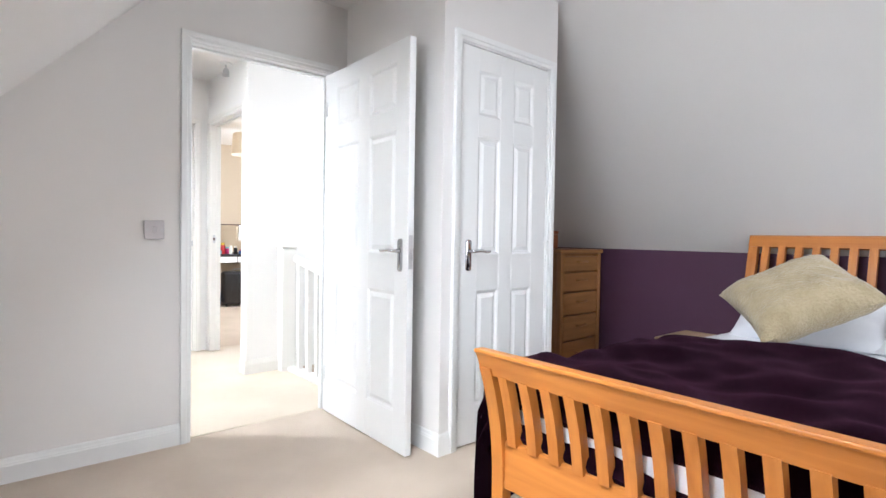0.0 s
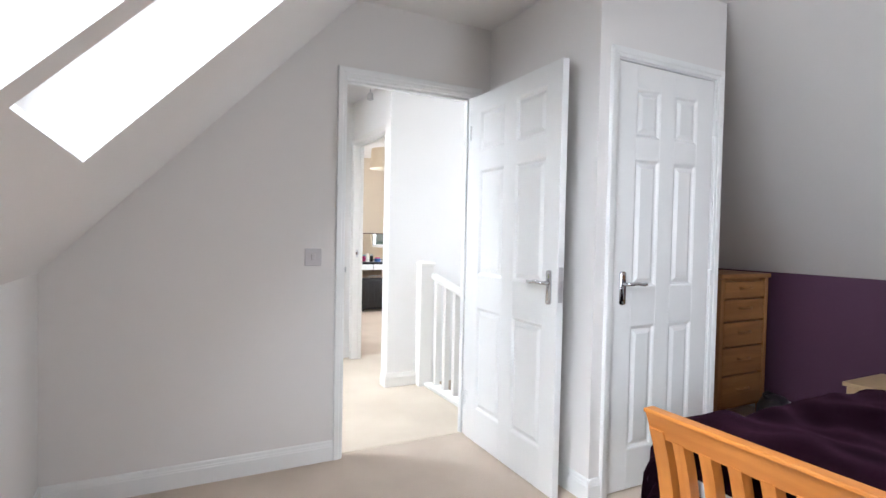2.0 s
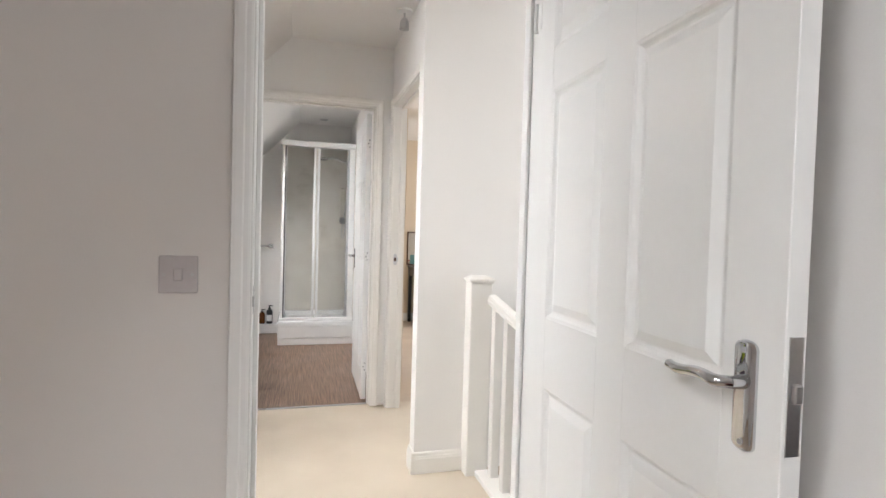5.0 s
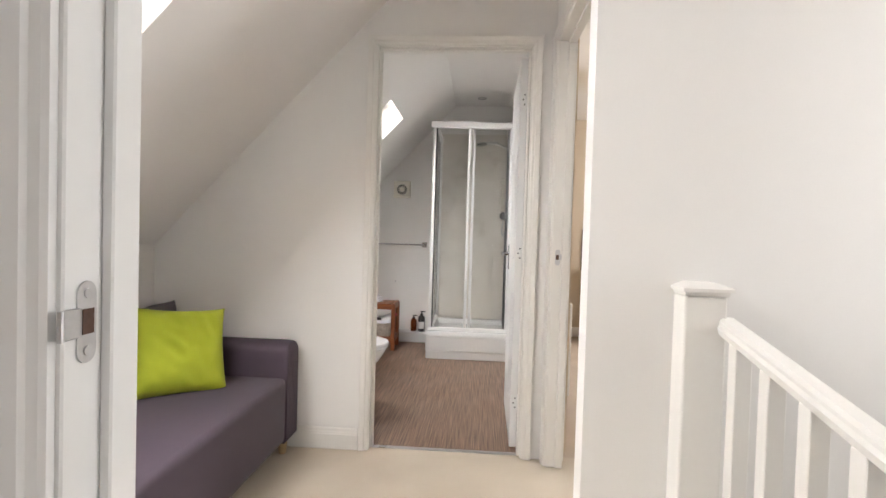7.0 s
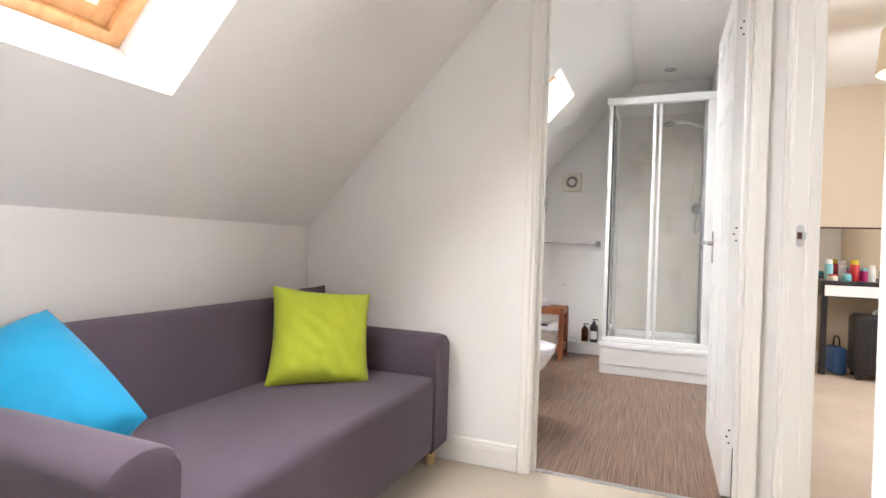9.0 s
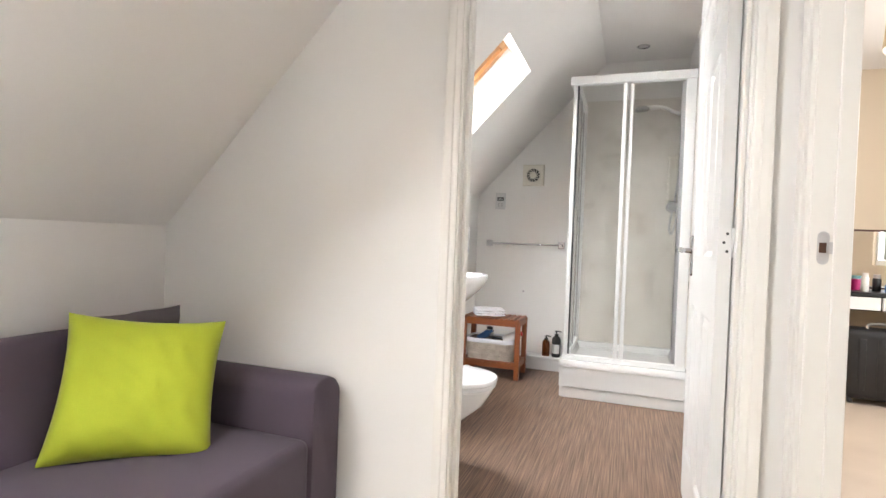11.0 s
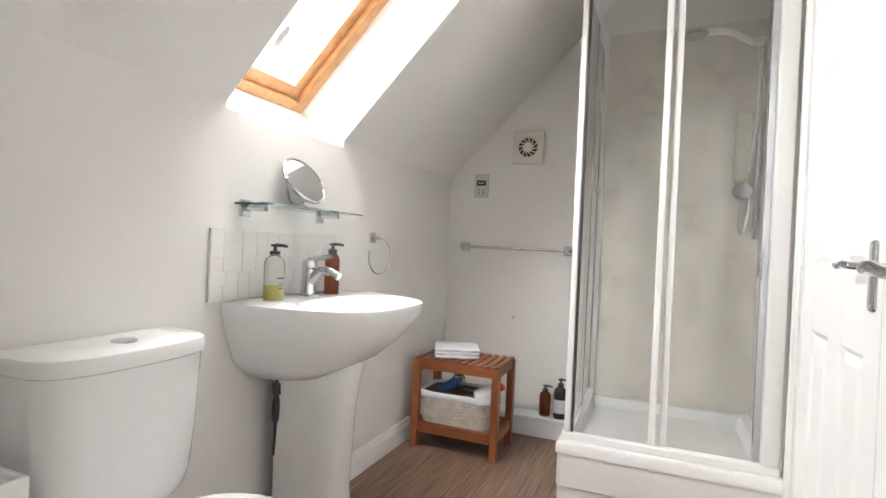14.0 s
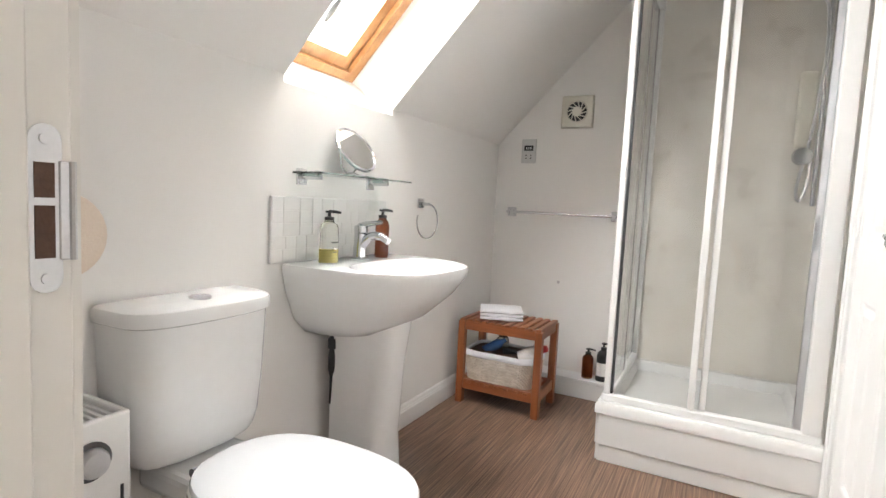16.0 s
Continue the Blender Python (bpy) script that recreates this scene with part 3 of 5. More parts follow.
def strike_plate(m, label, pockets=((-0.011, 0.012),), half=0.026, lip=0.032):
    """A latch keep: rounded plate with a dark pocket and a lip; plate in the xz plane facing -y."""
    root = thing("strike_plate", m, label, "strike plate", "latch keeps")
    bm = bmesh.new()
    outl = [(0.0115 * math.cos(a), half + 0.0115 * math.sin(a)) for a in [math.pi * k / 8 for k in range(9)]]
    outl += [(-x, -z) for x, z in outl]
    rings(bm, [[(x, 0, z) for x, z in outl], [(x, -0.0015, z) for x, z in outl]])
    box(bm, -lip, -0.009, -0.003, -0.0005, pockets[0][0] - 0.002, pockets[-1][1] + 0.002, 0.001)
    tube(bm, [(-lip, -0.003, pockets[0][0] - 0.002), (-lip, -0.003, pockets[-1][1] + 0.002)], 0.0028, 8)
    part("plate", bm, STEEL, root, "", True)
    for z0, z1 in pockets:
        part("pocket", boxes((-0.006, 0.008, -0.0022, -0.0012, z0, z1)), DARK_WOOD, root, "dark latch pocket")
    for z in (-half, half):
        bm = bmesh.new()
        tube(bm, [(0, -0.0015, z), (0, -0.0028, z)], 0.0045, 10)
        part("screw", bm, STEEL, root, "", True)


strike_plate(pose(0.0125, 0.026, 1.0, 0, 0, 90), "satin steel latch plate in the bedroom door lining")
strike_plate(pose(DX + 0.027, 2.0715, 1.0, 0, 0, 0) @ Matrix.Diagonal((-1, 1, 1, 1)), "satin steel latch plate in the dressing room door lining")
strike_plate(pose(-0.1495, YB + 0.08, 0.99, 0, 0, 90) @ Matrix.Diagonal((-1, 1, 1, 1)), "satin steel double latch plate in the bathroom door lining", ((-0.038, 0.003), (0.009, 0.036)), 0.054, 0.0185)

# skirtings
skirting("baseboard_1", (KX, 0), (-0.041, 0), GLOSS, (0, -1))
skirting("baseboard_2", (0.885, -0.05), (0.885, CY - 0.014), GLOSS, (-1, 0))
skirting("baseboard_3", (0.871, CY), (0.944, CY), GLOSS, (0, -1))
skirting("baseboard_4", (RX, Y0), (RX, 0), GLOSS, (-1, 0))
skirting("baseboard_5", (KX, Y0), (KX, 0), GLOSS, (1, 0))
skirting("baseboard_6", (KX, YB), (-0.206, YB), TRIM, (0, -1))
skirting("baseboard_7", (0.671, SW), (0.945, SW), TRIM, (0, -1))
skirting("baseboard_8", (0.685, SW - 0.014), (0.685, SW + 0.1), TRIM, (-1, 0))
skirting("baseboard_9", (BX, YB + 0.1), (BX, BY), GLOSS, (1, 0))
skirting("baseboard_10", (BR + 0.14, 5.5), (RX, 5.5), GLOSS, (0, -1))
setting("trim_pipe_boxing", boxes((BX + 0.016, -0.07, BY - 0.12, BY - 0.001, -0.001, 0.085), (BX + 0.016, -0.07, BY - 0.128, BY - 0.0005, 0.085, 0.105), bevel=0.003), GLOSS, "white boxed pipe ledge along the bathroom wall")
setting("trim_threshold", boxes((-0.15, 0.60, YB + 0.035, YB + 0.06, -0.002, 0.004), bevel=0.0015), STEEL, "metal threshold strip")
bm = bmesh.new()
tube(bm, [(-0.02, 0.05, 0.0005), (0.8, 0.05, 0.0005)], 0.006, 6)
setting("trim_carpet_joint", bm, CREAM_CARPET)


# ---- roof windows ----
def roof_window(name, h, lamp_watts, label, handle=False, wood_mat=None, splay=0.0, low=0.0):
    """A pivot roof window in the outer half of its opening: pine frame, sash, glass; one cheek of the opening may splay."""
    y0, y1, u0, u1 = h
    wood_mat = wood_mat or PINE_TRIM
    root = tagged(new(name), label, "roof window")
    root["kind"] = "structure"
    if splay:
        bm = bmesh.new()
        loops = []
        for u in (u0 + 0.001, u1 - 0.001):
            loops.append([(on_slope(u, n - low)[0], y, on_slope(u, n - low)[1]) for n, y in ((0.004, y1 - 0.002), (0.259, y1 - splay * 1.25), (0.259, y1 - 0.001))])
        rings(bm, loops)
        part("window_cheek", bm, WHITE_WALL, root, "white plastered splayed cheek")
        y1 -= splay
    def bars(i0, i1, n0, n1):
        bm = bmesh.new()
        for a, b, c, d in ((u0 + i0, u1 - i0, y0 + i0, y0 + i1), (u0 + i0, u1 - i0, y1 - i1, y1 - i0), (u0 + i0, u0 + i1, y0 + i1, y1 - i1), (u1 - i1, u1 - i0, y0 + i1, y1 - i1)):
            slope_piece(bm, a, b, c, d, n0, n1, low)
        return bm
    part("window_frame", bars(-0.01, 0.035, 0.175, 0.262), wood_mat, root)
    part("sash", bars(0.036, 0.084, 0.195, 0.258), wood_mat, root)
    bm = bmesh.new()
    slope_piece(bm, u0 + 0.08, u1 - 0.08, y0 + 0.08, y1 - 0.08, 0.235, 0.24, low)
    pane = part("pane", bm, GLASS, root)
    pane.visible_shadow = False
    if handle:
        bm = bmesh.new()
        yc = (y0 + y1) / 2
        for yy in (yc - 0.12, yc + 0.12):
            slope_piece(bm, u1 - 0.09, u1 - 0.05, yy - 0.012, yy + 0.012, 0.165, 0.196)
        slope_piece(bm, u1 - 0.10, u1 - 0.085, yc - 0.16, yc + 0.16, 0.155, 0.168)
        part("handle_bar", bm, STEEL, root)
        bm = bmesh.new()
        lathe(bm, [(0.006, 0), (0.022, 0.004), (0.024, 0.012), (0.015, 0.018), (0.001, 0.019)], 16)
        x, z = on_slope(u0 + 0.2, 0.228)
        bm.transform(Matrix.Translation((x, y1 - 0.22, z)) @ Matrix.Rotation(-math.atan(SL), 4, "Y") @ Matrix.Rotation(math.pi, 4, "X") @ Matrix.Diagonal((2.2, 0.8, 1, 1)))
        part("vent_catch", bm, STEEL, root, "", True)
    u, y = (u0 + u1) / 2, (y0 + y1) / 2
    (x1, z1), (x0, z0) = on_slope(u, 0.32), on_slope(u, -1)
    w, d = u1 - u0, y1 - y0
    window_lamp("roof_window_daylight", (x1, y, z1), (x0, y, z0), w + 0.5, d + 0.5, lamp_watts * (w + 0.5) * (d + 0.5) / ((w + 0.2) * (d + 0.2)))


# white gloss in place of pine: the glare is put into these frames' colour
roof_window("window_1", SKY_BED[0], W_BED, "roof window in the bedroom slope, pine frame whitened for glare", False, GLOSS)
roof_window("window_2", SKY_BED[1], W_BED, "roof window in the bedroom slope, pine frame whitened for glare", False, GLOSS)
roof_window("window_3", SKY_HALL[0], W_HALL, "pine roof window over the sofa", False, None, 0.08)
roof_window("window_4", SKY_BATH[0], W_BATH, "pine roof window over the basin", True, None, 0.085, BLOW)
# windows added out of view for light: bedroom's gable, stairwell, dressing room
for nm, bx, lamp in (("added_window_5", ((1.35, 1.41, Y0 - 0.11, Y0 - 0.05, 0.9, 2.0), (2.09, 2.15, Y0 - 0.11, Y0 - 0.05, 0.9, 2.0), (1.41, 2.09, Y0 - 0.11, Y0 - 0.05, 0.9, 0.96), (1.41, 2.09, Y0 - 0.11, Y0 - 0.05, 1.94, 2.0)), ((1.75, Y0 - 0.18, 1.45), (0.2, 0, 1.0), 0.8, 1.1, W_GABLE)),
                     ("added_window_6", ((2.78, 2.83, 0.3, 0.35, 0.9, 2.1), (2.78, 2.83, 0.9, 0.95, 0.9, 2.1), (2.78, 2.83, 0.35, 0.9, 0.9, 0.95), (2.78, 2.83, 0.35, 0.9, 2.05, 2.1)), ((2.88, 0.62, 1.5), (0, 0.66, 1.2), 0.62, 1.15, W_STAIR))):
    root = tagged(new(nm), "white framed casement window, added out of view for its light", "window", kind="structure")
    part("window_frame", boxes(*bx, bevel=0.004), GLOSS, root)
    window_lamp("added_window_light", *lamp)


# ---- soft shapes ----
def cushion(w, h, t, seed=0, n=22, pinch=0.06):
    """A square cushion in the xz plane with drawn-in sides, soft corners and creases; thickness along y."""
    bm = bmesh.new()
    grids = []
    for side in (-1, 1):
        g = []
        for i in range(n + 1):
            row = []
            for j in range(n + 1):
                a, b = 2 * i / n - 1, 2 * j / n - 1
                x = a * w / 2 * (1 - pinch * (1 - b * b) * abs(a))
                z = b * h / 2 * (1 - pinch * (1 - a * a) * abs(b))
                f = max(0.0, (1 - a ** 4) * (1 - b ** 4)) ** 0.55
                c = noise.noise(Vector((x * 9 + seed, z * 9, side * 3))) * 0.014 + (1 - abs(noise.noise(Vector((x * 14 + z * 9, z * 6 - x * 5 + seed, side)))) * 2) * 0.009 + noise.noise(Vector((x * 25, z * 25 + seed, side))) * 0.004
                row.append((x, side * (t / 2 * f + c * f), z))
            g.append(row)
        grids.append(g)
    vs = [[[bm.verts.new(p) for p in row] for row in g] for g in grids]
    for g, flip in zip(vs, (False, True)):
        for i in range(n):
            for j in range(n):
                q = [g[i][j], g[i + 1][j], g[i + 1][j + 1], g[i][j + 1]]
                bm.faces.new(q[::-1] if flip else q)
    bmesh.ops.remove_doubles(bm, verts=bm.verts, dist=0.0005)
    return bm


def cushion_edge(w, h, pinch=0.06, n=20):
    pts = []
    for k in range(4 * n):
        s, q = divmod(k, n)
        u = 2 * q / n - 1
        a, b = ((u, -1), (1, u), (-u, 1), (-1, -u))[s]
        pts.append((a * w / 2 * (1 - pinch * (1 - b * b) * abs(a)), 0, b * h / 2 * (1 - pinch * (1 - a * a) * abs(b))))
    return pts + [pts[0]]


def soft_box(bm, x0, x1, y0, y1, z0, z1, r=0.03, seg=3):
    box(bm, x0, x1, y0, y1, z0, z1, r, seg)


def bent_bar(bm, path, y0, y1, thick):
    """A flat bar bent along a path in the xz plane, from y0 to y1 wide."""
    loops = []
    for i, (x, z) in enumerate(path):
        xa, za = path[max(i - 1, 0)]
        xb, zb = path[min(i + 1, len(path) - 1)]
        d = math.hypot(xb - xa, zb - za)
        nx, nz = -(zb - za) / d * thick / 2, (xb - xa) / d * thick / 2
        loops.append([(x + nx, y0, z + nz), (x + nx, y1, z + nz), (x - nx, y1, z - nz), (x - nx, y0, z - nz)])
    rings(bm, loops)


# ---- bedroom ----
def bed(x0, x1, y0, y1):
    """A slatted bed with outward-curved ends; foot at x0, head at x1, y0 < y1."""
    root = thing("bed", pose(x0, y1, 0), "honey-coloured pine bed frame with curved slatted ends", "bed")
    L, W = x1 - x0, y1 - y0

    def curve(z, zt, amp):
        return -amp * max(0.0, (z - 0.2) / (zt - 0.2)) ** 2.2
    for nm, base, zt, sgn, amp, zmid in (("footboard", 0.085, 0.675, 1, 0.092, 0.365), ("headboard", L - 0.09, 1.095, -1, 0.13, 0.62)):
        fb = part(nm, boxes((base - 0.014, base + 0.014, -W + 0.05, -0.05, zmid - 0.165, zmid), bevel=0.003), PINE_Y, root, "solid pine end rail")
        zs = [0.0 + zt * k / 14 for k in range(15)]
        path = [(base + sgn * curve(z, zt, amp), z) for z in zs]
        for ya, yb in ((-0.05, 0.0), (-W, -W + 0.05)):
            bm = bmesh.new()
            bent_bar(bm, path[:-1], ya, yb, 0.042)
            part("post", bm, PINE_Z, fb)
        bm = bmesh.new()
        zr = [zt - 0.075 + 0.075 * k / 4 for k in range(5)]
        bent_bar(bm, [(base + sgn * curve(z, zt, amp), z) for z in zr], -W - 0.004, 0.004, 0.030)
        xt, zt2 = base + sgn * curve(zt, zt, amp), zt
        box(bm, xt - 0.022, xt + 0.020, -W - 0.006, 0.006, zt2 - 0.006, zt2 + 0.008, 0.004, 2)
        part("top_rail", bm, PINE_Y, fb)
        n = 16
        zz = [zmid - 0.004 + (zt - 0.07 - zmid + 0.004) * k / 9 for k in range(10)]
        bm = bmesh.new()
        bent_bar(bm, [(base + sgn * curve(z, zt, amp), z) for z in zz], -0.0185, 0.0185, 0.036)
        me = build("slat", bm, PINE_Z)
        for k in range(n):
            share("slat", me, fb, (0, -0.05 - (W - 0.1) * (k + 0.5) / n, 0))
    for ya, yb in ((-0.035, -0.008), (-W + 0.008, -W + 0.035)):
        part("side_rail", boxes((0.08, L - 0.11, ya, yb, 0.20, 0.345), bevel=0.004), PINE_Y, root)
    return root


bed(0.515, 2.84, -3.045, -1.562)
m = thing("mattress", pose(1.68, -2.285, 0.30), "white mattress on the pine bed", "mattress")
bm = bmesh.new()
soft_box(bm, -1.06, 1.0, -0.70, 0.70, 0.0, 0.22, 0.05, 4)
part("cover", bm, LINEN, m, "", True)


def draped(name, x0, x1, y0, y1, top, drop, mat, seed, wave, nx=60, ny=60, thick=0.012, front=0.0):
    """A cover lying over the bed's top and hanging down past its long sides, with folds."""
    bm, g = bmesh.new(), []
    for i in range(nx + 1):
        row, x = [], x0 - front + (x1 - x0 + front) * i / nx
        fall, x = min(0.0, x - x0), max(x, x0 - 0.02 + 0.02 * math.cos(i))
        for j in range(ny + 1):
            s = (2 * j / ny - 1)
            half, r = (y1 - y0) / 2, 0.07
            d = abs(s) * (half + drop)
            flat = half - r
            if d <= flat:
                yy, zz = d, 0.0
            elif d <= flat + r * math.pi / 2:
                a = (d - flat) / r
                yy, zz = flat + r * math.sin(a), -r * (1 - math.cos(a))
            else:
                yy, zz = flat + r + 0.02 * math.sin(x * 11 + seed) * min(1, (d - flat - 1.57 * r) * 4), -r - (d - flat - r * math.pi / 2)
            f = noise.noise(Vector((x * 2.3 + seed, s * 2.2, 0.3))) * wave + noise.noise(Vector((x * 6 + s * 4, s * 5 - x * 3, seed))) * wave * 0.45 + (1 - abs(noise.noise(Vector((x * 3 - s * 2.5, s * 1.3 + seed, 2)))) * 2) * wave * 0.35
            y = math.copysign(yy, s) + (y0 + y1) / 2
            row.append((x + 0.02 * noise.noise(Vector((s * 5, seed, x))), y + (f * 0.5 if zz < -r else 0), top + zz + fall + (f if zz > -r and fall == 0 else f * 0.3)))
        g.append(row)
    vs = [[bm.verts.new(p) for p in row] for row in g]
    for i in range(nx):
        for j in range(ny):
            bm.faces.new((vs[i][j], vs[i + 1][j], vs[i + 1][j + 1], vs[i][j + 1]))
    bmesh.ops.recalc_face_normals(bm, faces=bm.faces)
    low = [min(v.co[k] for v in bm.verts) - thick for k in range(3)]
    high = [max(v.co[k] for v in bm.verts) + thick for k in range(3)]
    bmesh.ops.solidify(bm, geom=bm.faces[:], thickness=thick)
    for v in bm.verts:
        v.co = [min(max(v.co[k], low[k]), high[k]) for k in range(3)]
    return bm


d = thing("duvet", pose(0, 0, 0.53), "white cotton duvet on the mattress", "duvet")
bm = draped("duvet", 0.68, 2.62, -3.0, -1.55, 0.0, 0.10, LINEN, 3.0, 0.018, 40, 40, 0.03)
part("cover", bm, LINEN, d, "", True)
d = thing("throw", pose(0, 0, 0.585), "dark aubergine velvet throw folded over the bed", "blanket")
bm = draped("throw", 0.635, 1.84, -3.07, -1.485, 0.0, 0.30, VELVET, 7.0, 0.05, 80, 80, 0.014, 0.26)
part("cloth", bm, VELVET, d, "", True)
for k, (px, py, pz, rx, rz, lab) in enumerate(((2.52, -1.98, 0.66, -58, -84, "white cotton pillow on the bed"), (2.52, -2.62, 0.66, -58, -95, "white cotton pillow on the bed"))):
    p = thing("pillow", pose(px, py, pz, rx, 0, rz), lab, "pillow", "white pillows")
    part("case", cushion(0.68, 0.44, 0.17, 11 + k), LINEN, p, "", True)
p = thing("cushion", pose(2.09, -2.03, 0.80, -68.7, -24.2, -55.3), "large cream fleece cushion propped on the pillows", "cushion")
part("cover", cushion(0.52, 0.49, 0.2, 5, 30, 0.09), FLEECE, p, "", True)


def chest_of_drawers(x0, x1, y0, y1, h):
    root = thing("chest_of_drawers", pose((x0 + x1) / 2, (y0 + y1) / 2, 0), "oak chest of drawers against the bedroom wall", "chest")
    w, dp = x1 - x0, y1 - y0
    part("carcass", boxes((-w / 2 + 0.012, w / 2 - 0.012, -dp / 2 + 0.045, dp / 2, 0.06, h - 0.03), bevel=0.003), OAK_Z, root)
    part("top", boxes((-w / 2 - 0.012, w / 2 + 0.012, -dp / 2 - 0.012, dp / 2, h - 0.03, h), bevel=0.006, seg=2), OAK_X, root, "overhanging oak top")
    for sx in (-1, 1):
        part("side_stile", boxes((sx * (w / 2 - 0.018) - 0.018, sx * (w / 2 - 0.018) + 0.018, -dp / 2, -dp / 2 + 0.04, 0.0, h - 0.032), bevel=0.003), OAK_Z, root)
        part("foot", boxes((sx * (w / 2 - 0.02) - 0.02, sx * (w / 2 - 0.02) + 0.02, dp / 2 - 0.05, dp / 2 - 0.005, 0.0, 0.062), bevel=0.003), OAK_Z, root)
    zs = [0.09, 0.30, 0.49, 0.66, 0.81, h - 0.045]
    for z0, z1 in zip(zs, zs[1:]):
        dr = part("drawer", boxes((-w / 2 + 0.042, w / 2 - 0.042, -dp / 2 + 0.003, -dp / 2 + 0.044, z0 + 0.006, z1 - 0.008), bevel=0.004, seg=2), OAK_X, root)
        bm = bmesh.new()
        zc = (z0 + z1) / 2 + 0.012
        tube(bm, smooth_path([(-0.055, -dp / 2 + 0.003, zc), (-0.045, -dp / 2 - 0.016, zc), (0, -dp / 2 - 0.022, zc), (0.045, -dp / 2 - 0.016, zc), (0.055, -dp / 2 + 0.003, zc)], 4), 0.008, 8)
        part("handle", bm, OAK_X, dr, "", True)


chest_of_drawers(2.36, 2.86, -0.50, -0.03, 0.975)
j = thing("jewellery_box", pose(2.50, -0.22, 0.975, 0, 0, 4), "small reddish wooden box on the chest of drawers", "box")
part("body", boxes((-0.09, 0.09, -0.075, 0.075, 0, 0.11), bevel=0.004), TEAK_X, j)
part("lid", boxes((-0.094, 0.094, -0.079, 0.079, 0.112, 0.14), bevel=0.006, seg=2), TEAK_X, j)
nst = thing("bedside_table", pose(2.74, -1.30, 0), "pale beech bedside table by the bed", "table")
part("body", boxes((-0.2, 0.2, -0.16, 0.16, 0.06, 0.40), bevel=0.003), PALE_WOOD, nst)
part("top", boxes((-0.215, 0.215, -0.175, 0.175, 0.402, 0.425), bevel=0.004, seg=2), PALE_WOOD, nst)
part("drawer", boxes((-0.212, -0.2, -0.14, 0.14, 0.23, 0.37), bevel=0.003), PALE_WOOD, nst)
for sx in (-1, 1):
    for sy in (-1, 1):
        part("leg", boxes((sx * 0.18 - 0.018, sx * 0.18 + 0.018, sy * 0.14 - 0.018, sy * 0.14 + 0.018, 0, 0.06)), PALE_WOOD, nst)
bg = thing("bag", pose(2.70, -0.66, 0, 0, 0, 20), "black fabric bag on the floor by the chest", "bag")
bm = bmesh.new()
rings(bm, [[(0.17 * s * c, 0.10 * s * q, z) for c, q in circle(1, 18)] for s, z in ((0.9, 0), (1.0, 0.04), (0.95, 0.12), (0.7, 0.17), (0.25, 0.19))])
part("body", bm, BLACK, bg, "", True)
bm = bmesh.new()
tube(bm, smooth_path([(-0.08, 0, 0.17), (-0.05, 0.05, 0.19), (0.05, 0.05, 0.19), (0.08, 0, 0.17)], 5), 0.008, 8)
part("handle", bm, BLACK, bg, "", True)
sw = thing("light_switch", pose(-0.155, -0.0005, 1.066), "grey metal single light switch on the bedroom wall", "light switch")
part("plate", boxes((-0.043, 0.043, -0.007, 0, -0.045, 0.045), bevel=0.003, seg=2), GREY_PLASTIC, sw)
part("rocker", boxes((-0.010, 0.010, -0.0125, -0.006, -0.015, 0.015), bevel=0.002), GREY_PLASTIC, sw)
for x in (-0.031, 0.031):
    bm = bmesh.new()
    tube(bm, [(x, -0.007, 0), (x, -0.0082, 0)], 0.004, 10)
    part("screw", bm, STEEL, sw, "", True)


# ---- landing ----
def sofa(x0, x1, y0, y1):
    """Back along the knee wall at x0, seat towards x1, arms at y0 and y1."""
    root = thing("sofa", pose(x0, y0, 0), "plum-grey upholstered two-seat sofa with rounded arms", "sofa")
    D, W, A = x1 - x0, y1 - y0, 0.15
    bm = bmesh.new()
    soft_box(bm, 0.12, D, A, W - A, 0.09, 0.40, 0.028, 3)
    part("seat", bm, SOFA_CLOTH, root, "", True)
    bm = bmesh.new()
    lo = [(0.05, 0.09), (0.26, 0.09), (0.235, 0.40), (0.17, 0.64), (0.163, 0.664), (0.147, 0.68), (0.11, 0.69), (0.07, 0.684), (0.05, 0.66)]
    prism(bm, lo, "y", A * 0.6, W - A * 0.6)
    part("backrest", bm, SOFA_CLOTH, root, "", True)
    for ya in (0.0, W - A):
        prof = [(0.0, 0.08), (A, 0.08)] + [(A / 2 + A / 2 * math.cos(a) ** 1.0, 0.515 + 0.045 * math.sin(a)) for a in [math.pi * k / 10 for k in range(11)]]
        bm = bmesh.new()
        def ring(x, sc):
            return [(x, ya + A / 2 + (p - A / 2) * sc, 0.30 + (z - 0.30) * sc) for p, z in prof]
        rings(bm, [ring(0.04, 1), ring(D - 0.03, 1), ring(D - 0.008, 0.985), ring(D, 0.94)])
        part("arm", bm, SOFA_CLOTH, root, "", True)
    for lx in (0.12, D - 0.05):
        for ly in (0.06, W - 0.06):
            bm = bmesh.new()
            lathe(bm, [(0.018, 0), (0.026, 0.092)], 14, (lx, ly, 0))
            part("leg", bm, PALE_WOOD, root, "turned beech foot", True)
    return root


sofa(KX + 0.005, -0.508, 0.59, YB - 0.035)
c = thing("cushion", pose(-0.90, 1.73, 0.555, -24, 5, 44), "lime green square cushion on the sofa", "cushion", "sofa cushions")
part("cover", cushion(0.395, 0.395, 0.15, 2, 34, 0.085), LIME, c, "", True)
c = thing("cushion", pose(-1.05, 0.74, 0.49, -46, -38, 62), "plain turquoise cushion leaning on the sofa arm", "cushion", "sofa cushions")
part("cover", cushion(0.42, 0.42, 0.2, 9, 26, -0.04), TEAL, c, "", True)
